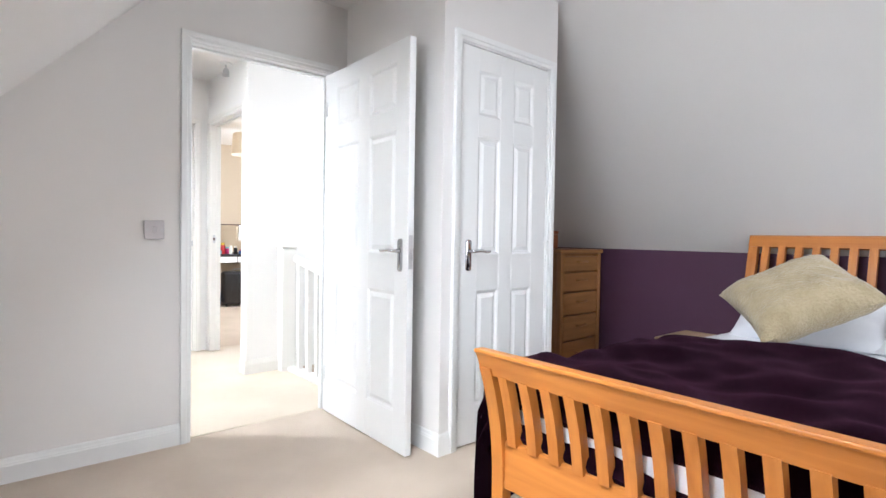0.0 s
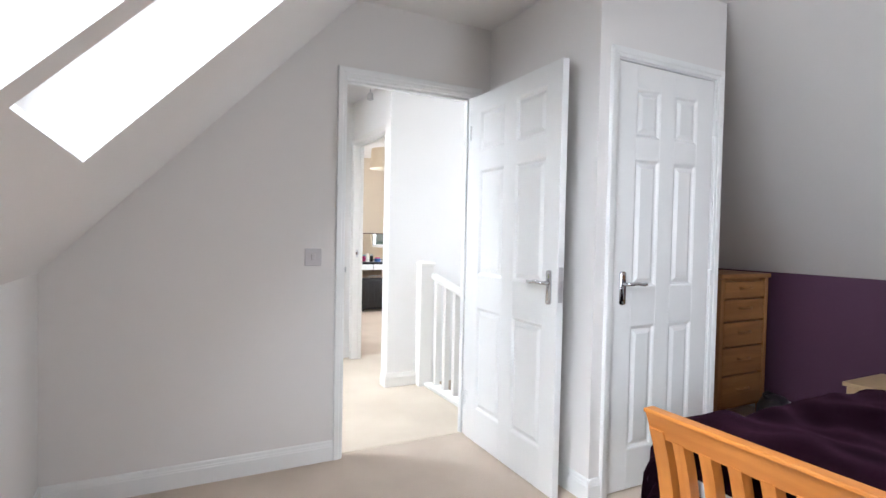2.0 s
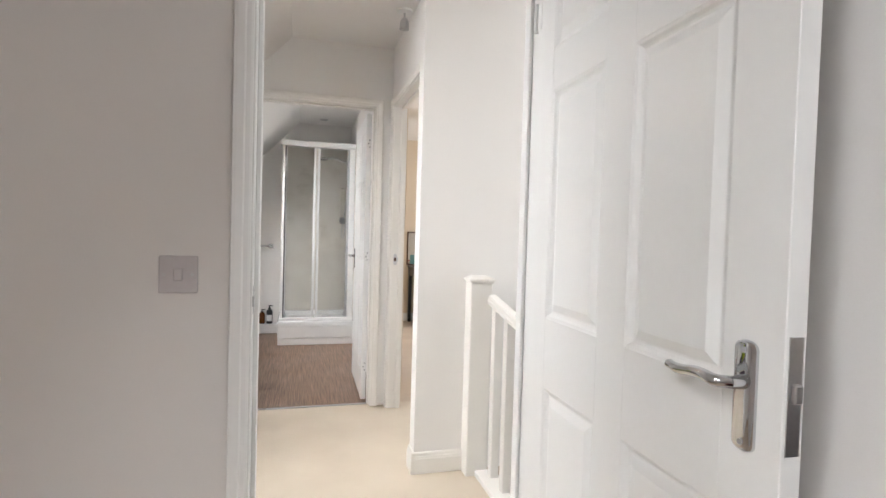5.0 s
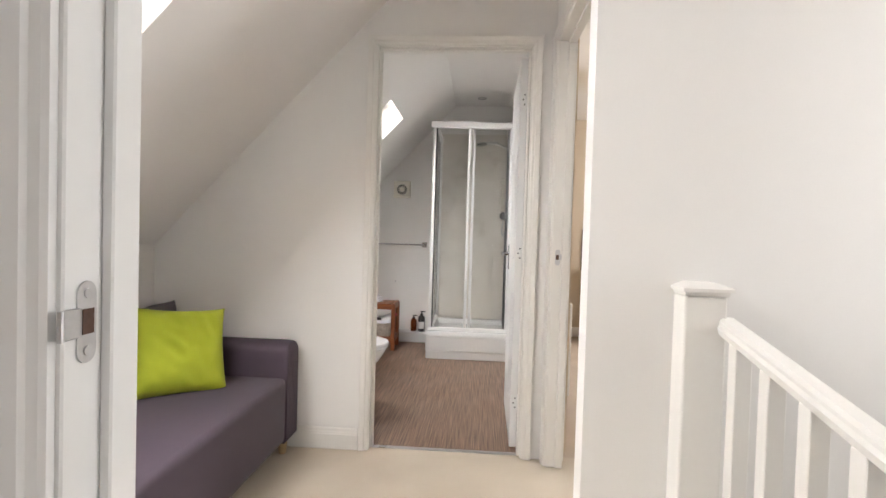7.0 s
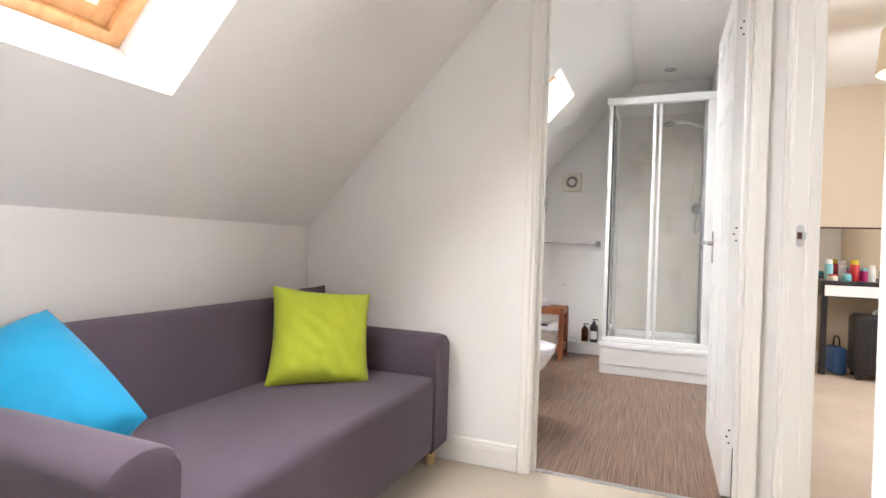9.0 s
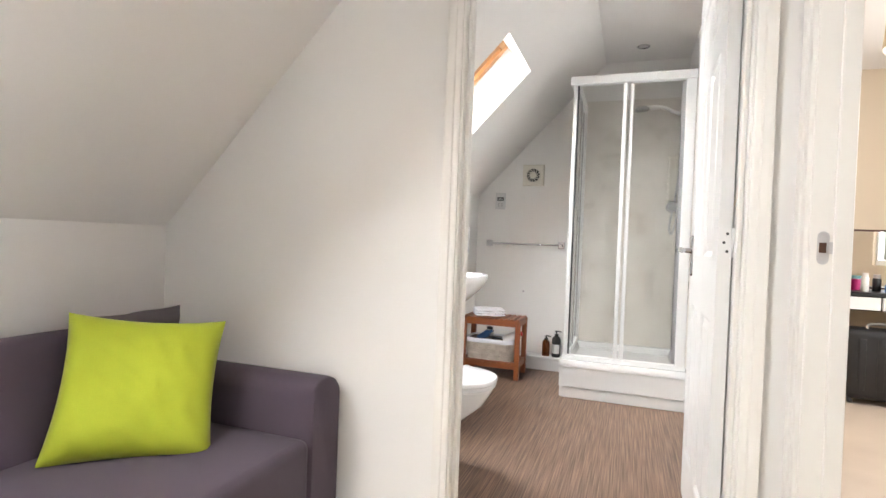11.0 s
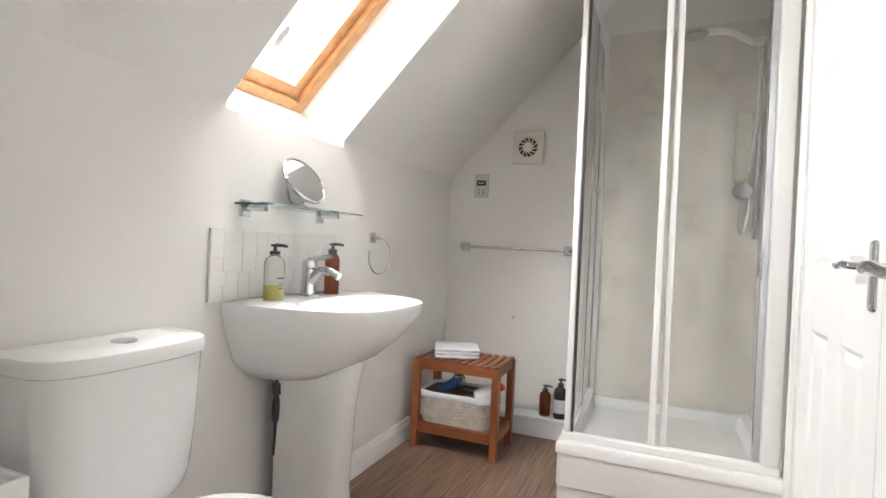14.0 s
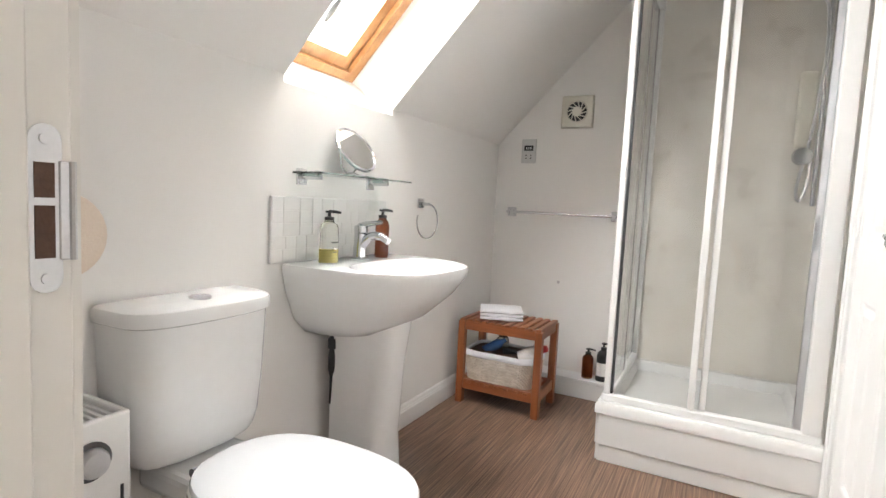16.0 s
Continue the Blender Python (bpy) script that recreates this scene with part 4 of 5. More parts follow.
c = thing("cushion", pose(-1.16, 1.91, 0.58, -12, 0, -88), "dark grey cushion behind the lime one", "cushion", "sofa cushions")
part("cover", cushion(0.34, 0.30, 0.12, 4), GREY_CLOTH, c, "", True)


def baluster_rail():
    root = thing("stair_balustrade", pose(0.985, SW, 0), "white painted stair balustrade with square newel post", "balustrade")
    nw = part("newel_post", boxes((-0.056, 0.056, -0.081, 0.025 - 0.001, -0.05, 0.945), bevel=0.006, seg=2), TRIM, root)
    bm = bmesh.new()
    for z0, z1, a, b in ((0.945, 0.957, 0.057, 0.060), (0.957, 0.966, 0.067, 0.067), (0.966, 0.980, 0.067, 0.035)):
        rings(bm, [[(sx * r, -0.028 + sy * r, z) for sx, sy in ((-1, -1), (1, -1), (1, 1), (-1, 1))] for r, z in ((a, z0), (b, z1))])
    part("cap", bm, TRIM, nw, "moulded square cap")
    L, fall = 0.97, RAIL_FALL
    prof = [(0.035, -0.04), (0.030, -0.022), (0.035, -0.013), (0.035, -0.004), (0.041, 0.004), (0.075, 0.004), (0.081, -0.004), (0.081, -0.013), (0.086, -0.022), (0.081, -0.04)]
    bm = bmesh.new()
    rings(bm, [[(x, y, RAIL_Z - fall * t + z) for x, z in prof] for t, y in ((0, -0.07), (1, -L))])
    part("handrail", bm, TRIM, root)
    part("base_rail", boxes((-0.01, 0.092, -L, -0.07, -0.05, 0.022), bevel=0.004), TRIM, root)
    n = 6
    for k in range(n):
        t = (k + 0.55) / n
        y = -0.07 - (L - 0.07) * t
        part("baluster", boxes((0.0375, 0.0785, y - 0.0205, y + 0.0205, 0.02, RAIL_Z - fall * t - 0.04), bevel=0.002), TRIM, root)


RAIL_Z, RAIL_FALL = 0.885, 0.17
baluster_rail()
al = thing("ceiling_spotlight", pose(0.66, 1.52, CEILZ), "white and chrome spotlight on the landing ceiling", "ceiling light")
bm = bmesh.new()
lathe(bm, [(0.045, 0), (0.045, -0.012), (0.02, -0.016)], 20)
part("base", bm, WHITE_PLASTIC, al, "", True)
bm = bmesh.new()
tube(bm, [(0, 0, -0.014), (0, 0, -0.05)], 0.006, 8)
lathe(bm, [(0.014, -0.045), (0.024, -0.06), (0.027, -0.105), (0.022, -0.107)], 16)
part("lamp_head", bm, CHROME, al, "", True)


# ---- bathroom ----
def oval(cx, cy, rx0, rx1, ry, z, n=32, p=2.3):
    """A soft oval lying flat: reaches rx0 towards -x, rx1 towards +x and ry to either side."""
    out = []
    for k in range(n):
        a = 2 * math.pi * k / n
        c, s = math.cos(a), math.sin(a)
        c2, s2 = math.copysign(abs(c) ** (2 / p), c), math.copysign(abs(s) ** (2 / p), s)
        out.append((cx + (rx1 if c2 > 0 else rx0) * c2, cy + ry * s2, z))
    return out


def toilet(yc):
    root = thing("toilet", pose(BX, yc, 0), "white ceramic close-coupled toilet with closed lid", "toilet")
    bm = bmesh.new()
    def cis(z, f, b=0.004):
        pts = []
        for k in range(13):
            a = -math.pi / 2 + math.pi * k / 12
            c, s = math.cos(a), math.sin(a)
            pts.append((0.004 + 0.172 * f * abs(c) ** 0.35, 0.195 * f * math.copysign(abs(s) ** 0.7, s), z))
        return pts + [(b, 0.195 * f, z), (b, -0.195 * f, z)]
    rings(bm, [cis(z, f) for z, f in ((0.385, 0.80), (0.40, 0.86), (0.44, 0.91), (0.55, 0.955), (0.70, 0.985), (0.712, 0.985))])
    part("cistern", bm, CERAMIC, root, "", True)
    bm = bmesh.new()
    rings(bm, [cis(z, f) for z, f in ((0.712, 0.99), (0.716, 1.025), (0.738, 1.03), (0.747, 1.01), (0.752, 0.96), (0.754, 0.6))])
    lid = part("cistern_lid", bm, CERAMIC, root, "", True)
    bm = bmesh.new()
    lathe(bm, [(0.026, 0), (0.026, 0.004), (0.021, 0.007), (0.001, 0.008)], 24, (0.10, 0, 0.753))
    part("flush_button", bm, CHROME, lid, "round chrome flush button", True)
    bm = bmesh.new()
    loops = []
    for z, cx, r0, r1, ry in ((0.0, 0.36, 0.15, 0.15, 0.105), (0.03, 0.36, 0.145, 0.14, 0.098), (0.12, 0.36, 0.14, 0.13, 0.092), (0.20, 0.38, 0.16, 0.17, 0.115), (0.28, 0.41, 0.20, 0.235, 0.150), (0.34, 0.42, 0.24, 0.262, 0.172), (0.358, 0.42, 0.25, 0.270, 0.180), (0.366, 0.42, 0.25, 0.268, 0.178)):
        loops.append(oval(cx, 0, r0, r1, ry, z))
    rings(bm, loops)
    part("pan", bm, CERAMIC, root, "", True)
    part("pan_neck", boxes((0.02, 0.24, -0.11, 0.11, 0.30, 0.37), bevel=0.02, seg=3), CERAMIC, root)
    bm = bmesh.new()
    rings(bm, [oval(0.43, 0, 0.23, 0.268, r, z, 36, 2.5) for r, z in ((0.172, 0.367), (0.180, 0.369), (0.181, 0.379), (0.176, 0.383))])
    part("seat", bm, SEAT_PLASTIC, root, "", True)
    bm = bmesh.new()
    rings(bm, [oval(0.43, 0, 0.235 * s, 0.272 * s, 0.184 * s, z, 36, 2.5) for s, z in ((0.985, 0.384), (1.0, 0.387), (1.0, 0.394), (0.985, 0.401), (0.93, 0.4055), (0.5, 0.408), (0.05, 0.4085))])
    part("lid", bm, SEAT_PLASTIC, root, "closed white toilet lid", True)
    for y in (-0.08, 0.08):
        bm = bmesh.new()
        tube(bm, [(0.21, y - 0.02, 0.386), (0.21, y + 0.02, 0.386)], 0.012, 12)
        part("seat_hinge", bm, CHROME, root, "", True)


toilet(2.852)


def basin(yc):
    root = thing("washbasin", pose(BX, yc, 0), "white ceramic washbasin on a full pedestal", "washbasin")
    H = 0.80
    def rim(s, z, fx=1.0):
        pts = []
        for k in range(33):
            a = -math.pi / 2 + math.pi * k / 32
            c, sn = math.cos(a), math.sin(a)
            pts.append((0.003 + 0.455 * s * fx * abs(c) ** 0.62, 0.285 * s * math.copysign(abs(sn) ** 0.62, sn), z))
        return pts
    bm = bmesh.new()
    loops = [rim(s, z, fx) for s, z, fx in ((0.42, H - 0.245, 0.62), (0.62, H - 0.235, 0.74), (0.80, H - 0.185, 0.84), (0.93, H - 0.10, 0.95), (0.985, H - 0.04, 1.0), (1.0, H - 0.014, 1.0), (0.992, H - 0.003, 1.0), (0.975, H, 0.995))]
    vs = rings(bm, loops, cap=False)
    bm.faces.new(vs[0][::-1])
    # sunken bowl in the deck
    inner = []
    for s, z in ((1.0, H), (0.985, H - 0.006), (0.94, H - 0.04), (0.80, H - 0.10), (0.5, H - 0.135), (0.12, H - 0.145)):
        inner.append(oval(0.275, 0, 0.125 * s, 0.155 * s, 0.235 * s, z, 33, 2.4))
    top = vs[-1]
    iv = rings(bm, [lp for lp in inner], cap=False)
    bm.faces.new(iv[-1])
    outer_ed = [bm.edges.get((top[i], top[(i + 1) % 33])) or bm.edges.new((top[i], top[(i + 1) % 33])) for i in range(33)]
    inner_ed = [bm.edges.get((iv[0][i], iv[0][(i + 1) % 33])) for i in range(33)]
    bmesh.ops.bridge_loops(bm, edges=outer_ed + inner_ed)
    part("bowl", bm, CERAMIC, root, "", True)
    # solid black plug paints the shade of the overflow; no hole is cut
    bm = bmesh.new()
    tube(bm, [(0.150, 0, H - 0.045), (0.166, 0, H - 0.052)], 0.011, 14)
    part("overflow_hole_shade", bm, BLACK, root, "", True)
    bm = bmesh.new()
    def ped(z, w, d):
        arc = [(-math.pi / 2 + math.pi * k / 24) for k in range(25)]
        return [(0.05, -w, z)] + [(0.07 + d * max(0.0, math.cos(a)) ** 0.7, w * math.copysign(abs(math.sin(a)) ** 0.7, math.sin(a)), z) for a in arc] + [(0.05, w, z)]
    rings(bm, [ped(z, w, d) for z, w, d in ((0, 0.108, 0.212), (0.012, 0.106, 0.208), (0.05, 0.099, 0.198), (0.2, 0.092, 0.188), (0.45, 0.097, 0.20), (0.56, 0.105, 0.215), (0.635, 0.112, 0.225))])
    part("pedestal", bm, CERAMIC, root, "", True)
    tap = part("mixer_tap", boxes((0.062, 0.112, -0.024, 0.024, H, H + 0.012), bevel=0.004, seg=2), CHROME, root, "chrome lever mixer tap")
    bm = bmesh.new()
    tube(bm, [(0.085, 0, H + 0.01), (0.086, 0, H + 0.05), (0.09, 0, H + 0.095)], [0.024, 0.022, 0.024], 18)
    tube(bm, smooth_path([(0.09, 0, H + 0.045), (0.125, 0, H + 0.082), (0.17, 0, H + 0.088), (0.205, 0, H + 0.072)], 5), [0.017] * 5 + [0.015] * 6 + [0.013] * 5, 14)
    part("spout", bm, CHROME, tap, "", True)
    bm = bmesh.new()
    tube(bm, [(0.09, 0, H + 0.095), (0.088, 0, H + 0.118), (0.086, 0, H + 0.126)], [0.0245, 0.024, 0.012], 18)
    tube(bm, smooth_path([(0.088, 0, H + 0.116), (0.12, 0, H + 0.128), (0.175, 0, H + 0.136)], 4), [0.014, 0.013, 0.012, 0.011, 0.010, 0.009, 0.008, 0.008, 0.007], 12)
    part("lever", bm, CHROME, tap, "", True)
    bm = bmesh.new()
    tube(bm, smooth_path([(0.06, -0.10, 0.60), (0.06, -0.10, 0.50), (0.055, -0.095, 0.40), (0.05, -0.09, 0.30)], 4), [0.009] * 5 + [0.013] * 3 + [0.006] * 5, 10)
    tube(bm, [(0.06, -0.10, 0.50), (0.06, -0.10, 0.535)], 0.016, 10)
    part("supply_pipe", bm, RUBBER, root, "dark flexible supply pipe", True)


basin(3.50)
# tiled splashback
sp = thing("splashback", pose(BX + 0.001, 3.465, 0.802), "pale mosaic tile splashback over the basin", "splashback")
part("backing", boxes((0, 0.008, -0.305, 0.305, 0, 0.208), bevel=0.002), GROUT, sp)
tiles = {}
rng = random.Random(4)
for r in range(5):
    y, shift = -0.302, 0
    while y < 0.29:
        w = rng.choice((0.046, 0.058, 0.072))
        w = min(w, 0.302 - y)
        key = round(w, 3)
        if key not in tiles:
            tiles[key] = build("tile", boxes((0.0075, 0.0092, 0.0006, w - 0.0006, 0.0006, 0.0396), bevel=0.0004), TILE)
        share("tile", tiles[key], sp, (0, y, 0.004 + r * 0.0402))
        y += w


def pump_bottle(name, m, r, h, glass, label, pump, label_mat=None, fill=None, square=False):
    root = thing(name, m, label, "bottle")
    bm = bmesh.new()
    lathe(bm, [(r * 0.94, 0), (r, 0.006), (r, h * 0.66), (r * 0.86, h * 0.74), (0.014, h * 0.80), (0.013, h * 0.84)], 24)
    body = part("bottle", bm, glass, root, "", True)
    if fill:
        bm = bmesh.new()
        lathe(bm, [(r * 0.88, 0.004), (r * 0.93, 0.008), (r * 0.93, h * 0.27), (0.001, h * 0.27)], 24)
        part("liquid", bm, fill, root, "yellow liquid soap", True)
    bm = bmesh.new()
    lathe(bm, [(0.0155, h * 0.82), (0.0155, h * 0.88), (0.006, h * 0.89), (0.005, h * 0.955), (0.013, h * 0.96), (0.013, h)], 16)
    tube(bm, [(0, 0, h * 0.985), (0.02, 0, h * 0.985), (0.038, 0, h * 0.97)], [0.006, 0.005, 0.004], 8)
    part("pump", bm, pump, root, "", True)
    if label_mat:
        bm = bmesh.new()
        for k, (w0, z0, z1) in enumerate(((0.9, h * 0.40, h * 0.425), (0.5, h * 0.22, h * 0.24), (0.35, h * 0.27, h * 0.285), (0.45, h * 0.31, h * 0.32))):
            loops = []
            for z in (z0, z1):
                loops.append([((r + 0.0006) * math.cos(a), (r + 0.0006) * math.sin(a), z) for a in [-w0 / 2 + w0 * q / 8 - 0.5 for q in range(9)]])
            rings(bm, loops, closed=False)
        part("print", bm, label_mat, body, "dark printed label lines")
    return root


pump_bottle("soap_dispenser", pose(BX + 0.085, 3.335, 0.80, 0, 0, 20), 0.031, 0.17, SOAP_GLASS, "clear pump bottle of yellow hand soap", BLACK, LABEL_INK, SOAP)
pump_bottle("lotion_bottle", pose(BX + 0.085, 3.635, 0.80, 0, 0, 20), 0.026, 0.178, BROWN_GLASS, "amber pump bottle on the basin", BLACK)
pump_bottle("shampoo_bottle", pose(-0.265, BY - 0.065, 0.105), 0.030, 0.16, BROWN_GLASS, "amber pump bottle on the pipe ledge", BLACK)
lot = pump_bottle("conditioner_bottle", pose(-0.185, BY - 0.068, 0.105), 0.034, 0.205, BLACK, "black pump bottle with white label on the ledge", BLACK)
bm = bmesh.new()
rings(bm, [[(0.0346 * math.cos(a), 0.0346 * math.sin(a), z) for a in [-2.6 + 2.0 * q / 10 for q in range(11)]] for z in (0.03, 0.10)], closed=False)
part("label", bm, LABEL_WHITE, lot, "white paper label")

# glass shelf with its shaving mirror
sh = thing("glass_shelf", pose(BX, 3.49, 1.082), "glass shelf on chrome brackets over the basin", "shelf")
part("glass", boxes((0.012, 0.135, -0.25, 0.26, 0, 0.006), bevel=0.001), GREEN_GLASS, sh)
for y in (-0.20, 0.17):
    br = part("bracket", boxes((0.0, 0.008, y - 0.022, y + 0.022, -0.034, 0.018), bevel=0.002), CHROME, sh)
    bm = bmesh.new()
    tube(bm, [(0.008, y, -0.008), (0.085, y, -0.008)], 0.009, 12)
    tube(bm, [(0.07, y, -0.008), (0.07, y, 0.012)], 0.008, 12)
    part("clamp", bm, CHROME, br, "", True)
mr = thing("shaving_mirror", pose(BX + 0.065, 3.488, 1.0885, 0, 0, 0), "round chrome shaving mirror on the glass shelf", "mirror")
bm = bmesh.new()
lathe(bm, [(0.05, 0), (0.05, 0.004), (0.03, 0.008), (0.008, 0.012)], 24)
tube(bm, smooth_path([(0, -0.0, 0.01), (-0.03, -0.03, 0.02), (0.0, -0.091, 0.092)], 5), 0.004, 8)
tube(bm, smooth_path([(0, 0.0, 0.01), (-0.03, 0.03, 0.02), (0.0, 0.091, 0.092)], 5), 0.004, 8)
part("stand", bm, CHROME, mr, "", True)
mm = Matrix.Translation((0.0, 0, 0.092)) @ Matrix.Rotation(radians(-4), 4, "Z") @ Matrix.Rotation(radians(57), 4, "Y")
bm = bmesh.new()
lathe(bm, [(0.080, -0.008), (0.088, -0.006), (0.089, 0.003), (0.084, 0.006), (0.080, 0.004), (0.080, -0.008)], 36)
bm.transform(mm)
part("rim", bm, CHROME, mr, "", True)
bm = bmesh.new()
lathe(bm, [(0.001, 0.0022), (0.0805, 0.0022), (0.0805, -0.002), (0.001, -0.002)], 36)
bm.transform(mm)
part("mirror_glass", bm, MIRROR, mr)

tr = thing("towel_ring", pose(BX, 4.045, 0.985), "chrome towel ring on the bathroom wall", "towel ring")
part("rosette", boxes((0, 0.01, -0.022, 0.022, 0.0, 0.044), bevel=0.003, seg=2), CHROME, tr)
bm = bmesh.new()
tube(bm, [(0.008, 0, 0.02), (0.05, 0, 0.02)], [0.008, 0.007], 12)
part("arm", bm, CHROME, tr, "", True)
bm = bmesh.new()
tube(bm, [(0.044 + 0.01 * math.sin(a), 0.076 * math.sin(a), -0.056 - 0.076 * -math.cos(a) * 1.0) for a in [0.0 + 2 * math.pi * k / 36 for k in range(30)]], 0.0038, 8)
part("ring", bm, CHROME, tr, "", True)

rl = thing("towel_rail", pose(-0.48, BY, 0.985), "straight chrome towel rail on the bathroom wall", "towel rail")
for x in (-0.295, 0.295):
    ros = part("rosette", boxes((x - 0.026, x + 0.026, -0.012, 0, -0.026, 0.026), bevel=0.003, seg=2), CHROME, rl)
    bm = bmesh.new()
    tube(bm, [(x, -0.008, 0), (x, -0.075, 0)], 0.010, 12)
    part("post", bm, CHROME, ros, "", True)
bm = bmesh.new()
tube(bm, [(-0.305, -0.066, 0), (0.305, -0.066, 0)], 0.008, 12)
part("bar", bm, CHROME, rl, "", True)

fn = thing("extractor_fan", pose(-0.428, BY, 1.545), "square cream extractor fan with round grille", "extractor fan")
bm = bmesh.new()
rings(bm, [[(sx * s, -y, sz * s) for sx, sz in ((-1, -1), (1, -1), (1, 1), (-1, 1))] for s, y in ((0.086, 0.0), (0.086, 0.020), (0.080, 0.026), (0.060, 0.027))])
part("housing", bm, CREAM_PLASTIC, fn)
# flat black disc: the shade behind the grille is put into its colour
bm = bmesh.new()
lathe(bm, [(0.054, 0.0), (0.054, 0.0015), (0.001, 0.0015)], 28)
bm.transform(Matrix.Translation((0, -0.0275, 0)) @ Matrix.Rotation(radians(90), 4, "X"))
part("opening", bm, BLACK, fn, "black disc for the shade inside the round opening")
bm = bmesh.new()
lathe(bm, [(0.001, 0.0335), (0.024, 0.0335), (0.027, 0.031), (0.027, 0.0275)], 28)
bm.transform(Matrix.Rotation(radians(90), 4, "X"))
for r in (0.056,):
    tube(bm, [(r * c, -0.030, r * s) for c, s in circle(1, 28)] + [(r, -0.030, 0)], 0.004, 6)
part("grille_ring", bm, CREAM_PLASTIC, fn, "", True)
for k in range(12):
    a = 2 * math.pi * k / 12
    bm = bmesh.new()
    tube(bm, [(0.024 * math.cos(a), -0.030, 0.024 * math.sin(a)), (0.054 * math.cos(a + 0.5), -0.030, 0.054 * math.sin(a + 0.5))], 0.0032, 6)
    part("blade", bm, CREAM_PLASTIC, fn)

sk = thing("shaver_socket", pose(-0.695, BY, 1.335), "white shaver socket on the bathroom wall", "socket")
part("plate", boxes((-0.043, 0.043, -0.009, 0, -0.068, 0.068), bevel=0.003, seg=2), SOCKET_GREY, sk)
part("socket_face", boxes((-0.027, 0.027, -0.0105, -0.009, 0.002, 0.032), bevel=0.001), BLACK, sk, "dark socket face")
bm = bmesh.new()
for x in (-0.014, 0.014):
    for z in (-0.024, -0.040):
        tube(bm, [(x, -0.009, z), (x, -0.0102, z)], 0.0042, 8)
part("symbol", bm, LABEL_INK, sk)
bm = bmesh.new()
for x in (-0.012, 0.0, 0.012):
    box(bm, x - 0.0025, x + 0.0025, -0.0112, -0.0104, 0.012, 0.022)
part("pin_slots", bm, WHITE_PLASTIC, sk)
hk = thing("wall_plug", pose(-0.475, BY - 0.001, 0.60), "small grey filled screw hole in the wall", "wall plug")
bm = bmesh.new()
lathe(bm, [(0.009, 0), (0.006, 0.002), (0.001, 0.002)], 10)
bm.transform(Matrix.Rotation(radians(90), 4, "X"))
part("plug", bm, GREY_PLASTIC, hk)


# slatted rack, basket, towels
def rack(x0, x1, y0, y1, h):
    root = thing("bath_rack", pose((x0 + x1) / 2, (y0 + y1) / 2, 0), "teak slatted bathroom rack with a lower shelf", "rack")
    w, d, p = (x1 - x0) / 2, (y1 - y0) / 2, 0.018
    for sx in (-1, 1):
        for sy in (-1, 1):
            part("leg", boxes((sx * (w - p) - p, sx * (w - p) + p, sy * (d - p) - p, sy * (d - p) + p, 0, h - 0.012), bevel=0.003), TEAK_Z, root)
    for z0, z1 in ((h - 0.055, h - 0.006), (0.075, 0.125)):
        for sy in (-1, 1):
            part("rail", boxes((-w + 2 * p, w - 2 * p, sy * (d - p) - 0.011, sy * (d - p) + 0.011, z0, z1), bevel=0.002), TEAK_X, root)
        for sx in (-1, 1):
            part("rail", boxes((sx * (w - p) - 0.011, sx * (w - p) + 0.011, -d + 2 * p, d - 2 * p, z0, z1), bevel=0.002), TEAK_Y, root)
    for z, n in ((h - 0.012, 11), (0.108, 9)):
        me = build("slat", boxes((-0.0125, 0.0125, -d + 0.002, d - 0.002, 0, 0.012), bevel=0.002), TEAK_Y)
        for k in range(n):
            share("slat", me, root, (-w + 0.02 + (2 * w - 0.04) * k / (n - 1), 0, z))


RX0, RX1, RY0, RY1 = -0.825, -0.385, 4.385, 4.68
rack(RX0, RX1, RY0, RY1, 0.437)
bk = thing("wicker_basket", pose((RX0 + RX1) / 2 - 0.01, (RY0 + RY1) / 2 - 0.01, 0.121), "whitewashed wicker basket with white cloth lining", "basket")
BW, BD, BH = 0.185, 0.118, 0.145


def basket_ring(s, wob=0.0, ph=0):
    pts, n = [], 56
    for k in range(n):
        a = 2 * math.pi * k / n
        c, q = math.cos(a), math.sin(a)
        x, y = math.copysign(abs(c) ** 0.35, c) * BW * s, math.copysign(abs(q) ** 0.35, q) * BD * s
        f = 1 + wob * math.cos(math.pi * (k + ph))
        pts.append((x * f, y * f))
    return pts


# solid dark core: shade in the gaps of the weave, given as colour
bm = bmesh.new()
rings(bm, [[(x, y, z) for x, y in basket_ring(s)] for s, z in ((0.86, 0.002), (0.93, BH * 0.6), (0.97, BH))])
part("gap_shade_core", bm, DARK_WOOD, bk)
for r in range(15):
    z = 0.006 + r * 0.0085
    pts = [(x, y, z) for x, y in basket_ring(0.90 + 0.09 * z / BH, 0.028, r % 2)]
    bm = bmesh.new()
    tube(bm, pts + [pts[0]], 0.0046, 5)
    part("withe", bm, WICKER, bk, "", True)
bm = bmesh.new()
rings(bm, [[(x + 0.004 * noise.noise(Vector((x * 20, y * 20, z * 9))), y + 0.006 * noise.noise(Vector((x * 18, y * 20, 5))), z + 0.006 * noise.noise(Vector((x * 14, y * 14, 8)))) for x, y in basket_ring(s)] for s, z in ((1.005, 0.124), (1.03, 0.128), (1.035, BH + 0.002), (1.01, BH + 0.012), (0.94, BH + 0.008), (0.90, BH - 0.05))], cap=False)
part("lining", bm, LINEN, bk, "white cloth lining folded over the rim", True)
wb = thing("white_bottle", pose(-0.50, 4.475, 0.272, 12, 62, 20), "white bottle with red cap in the basket", "bottle")
bm = bmesh.new()
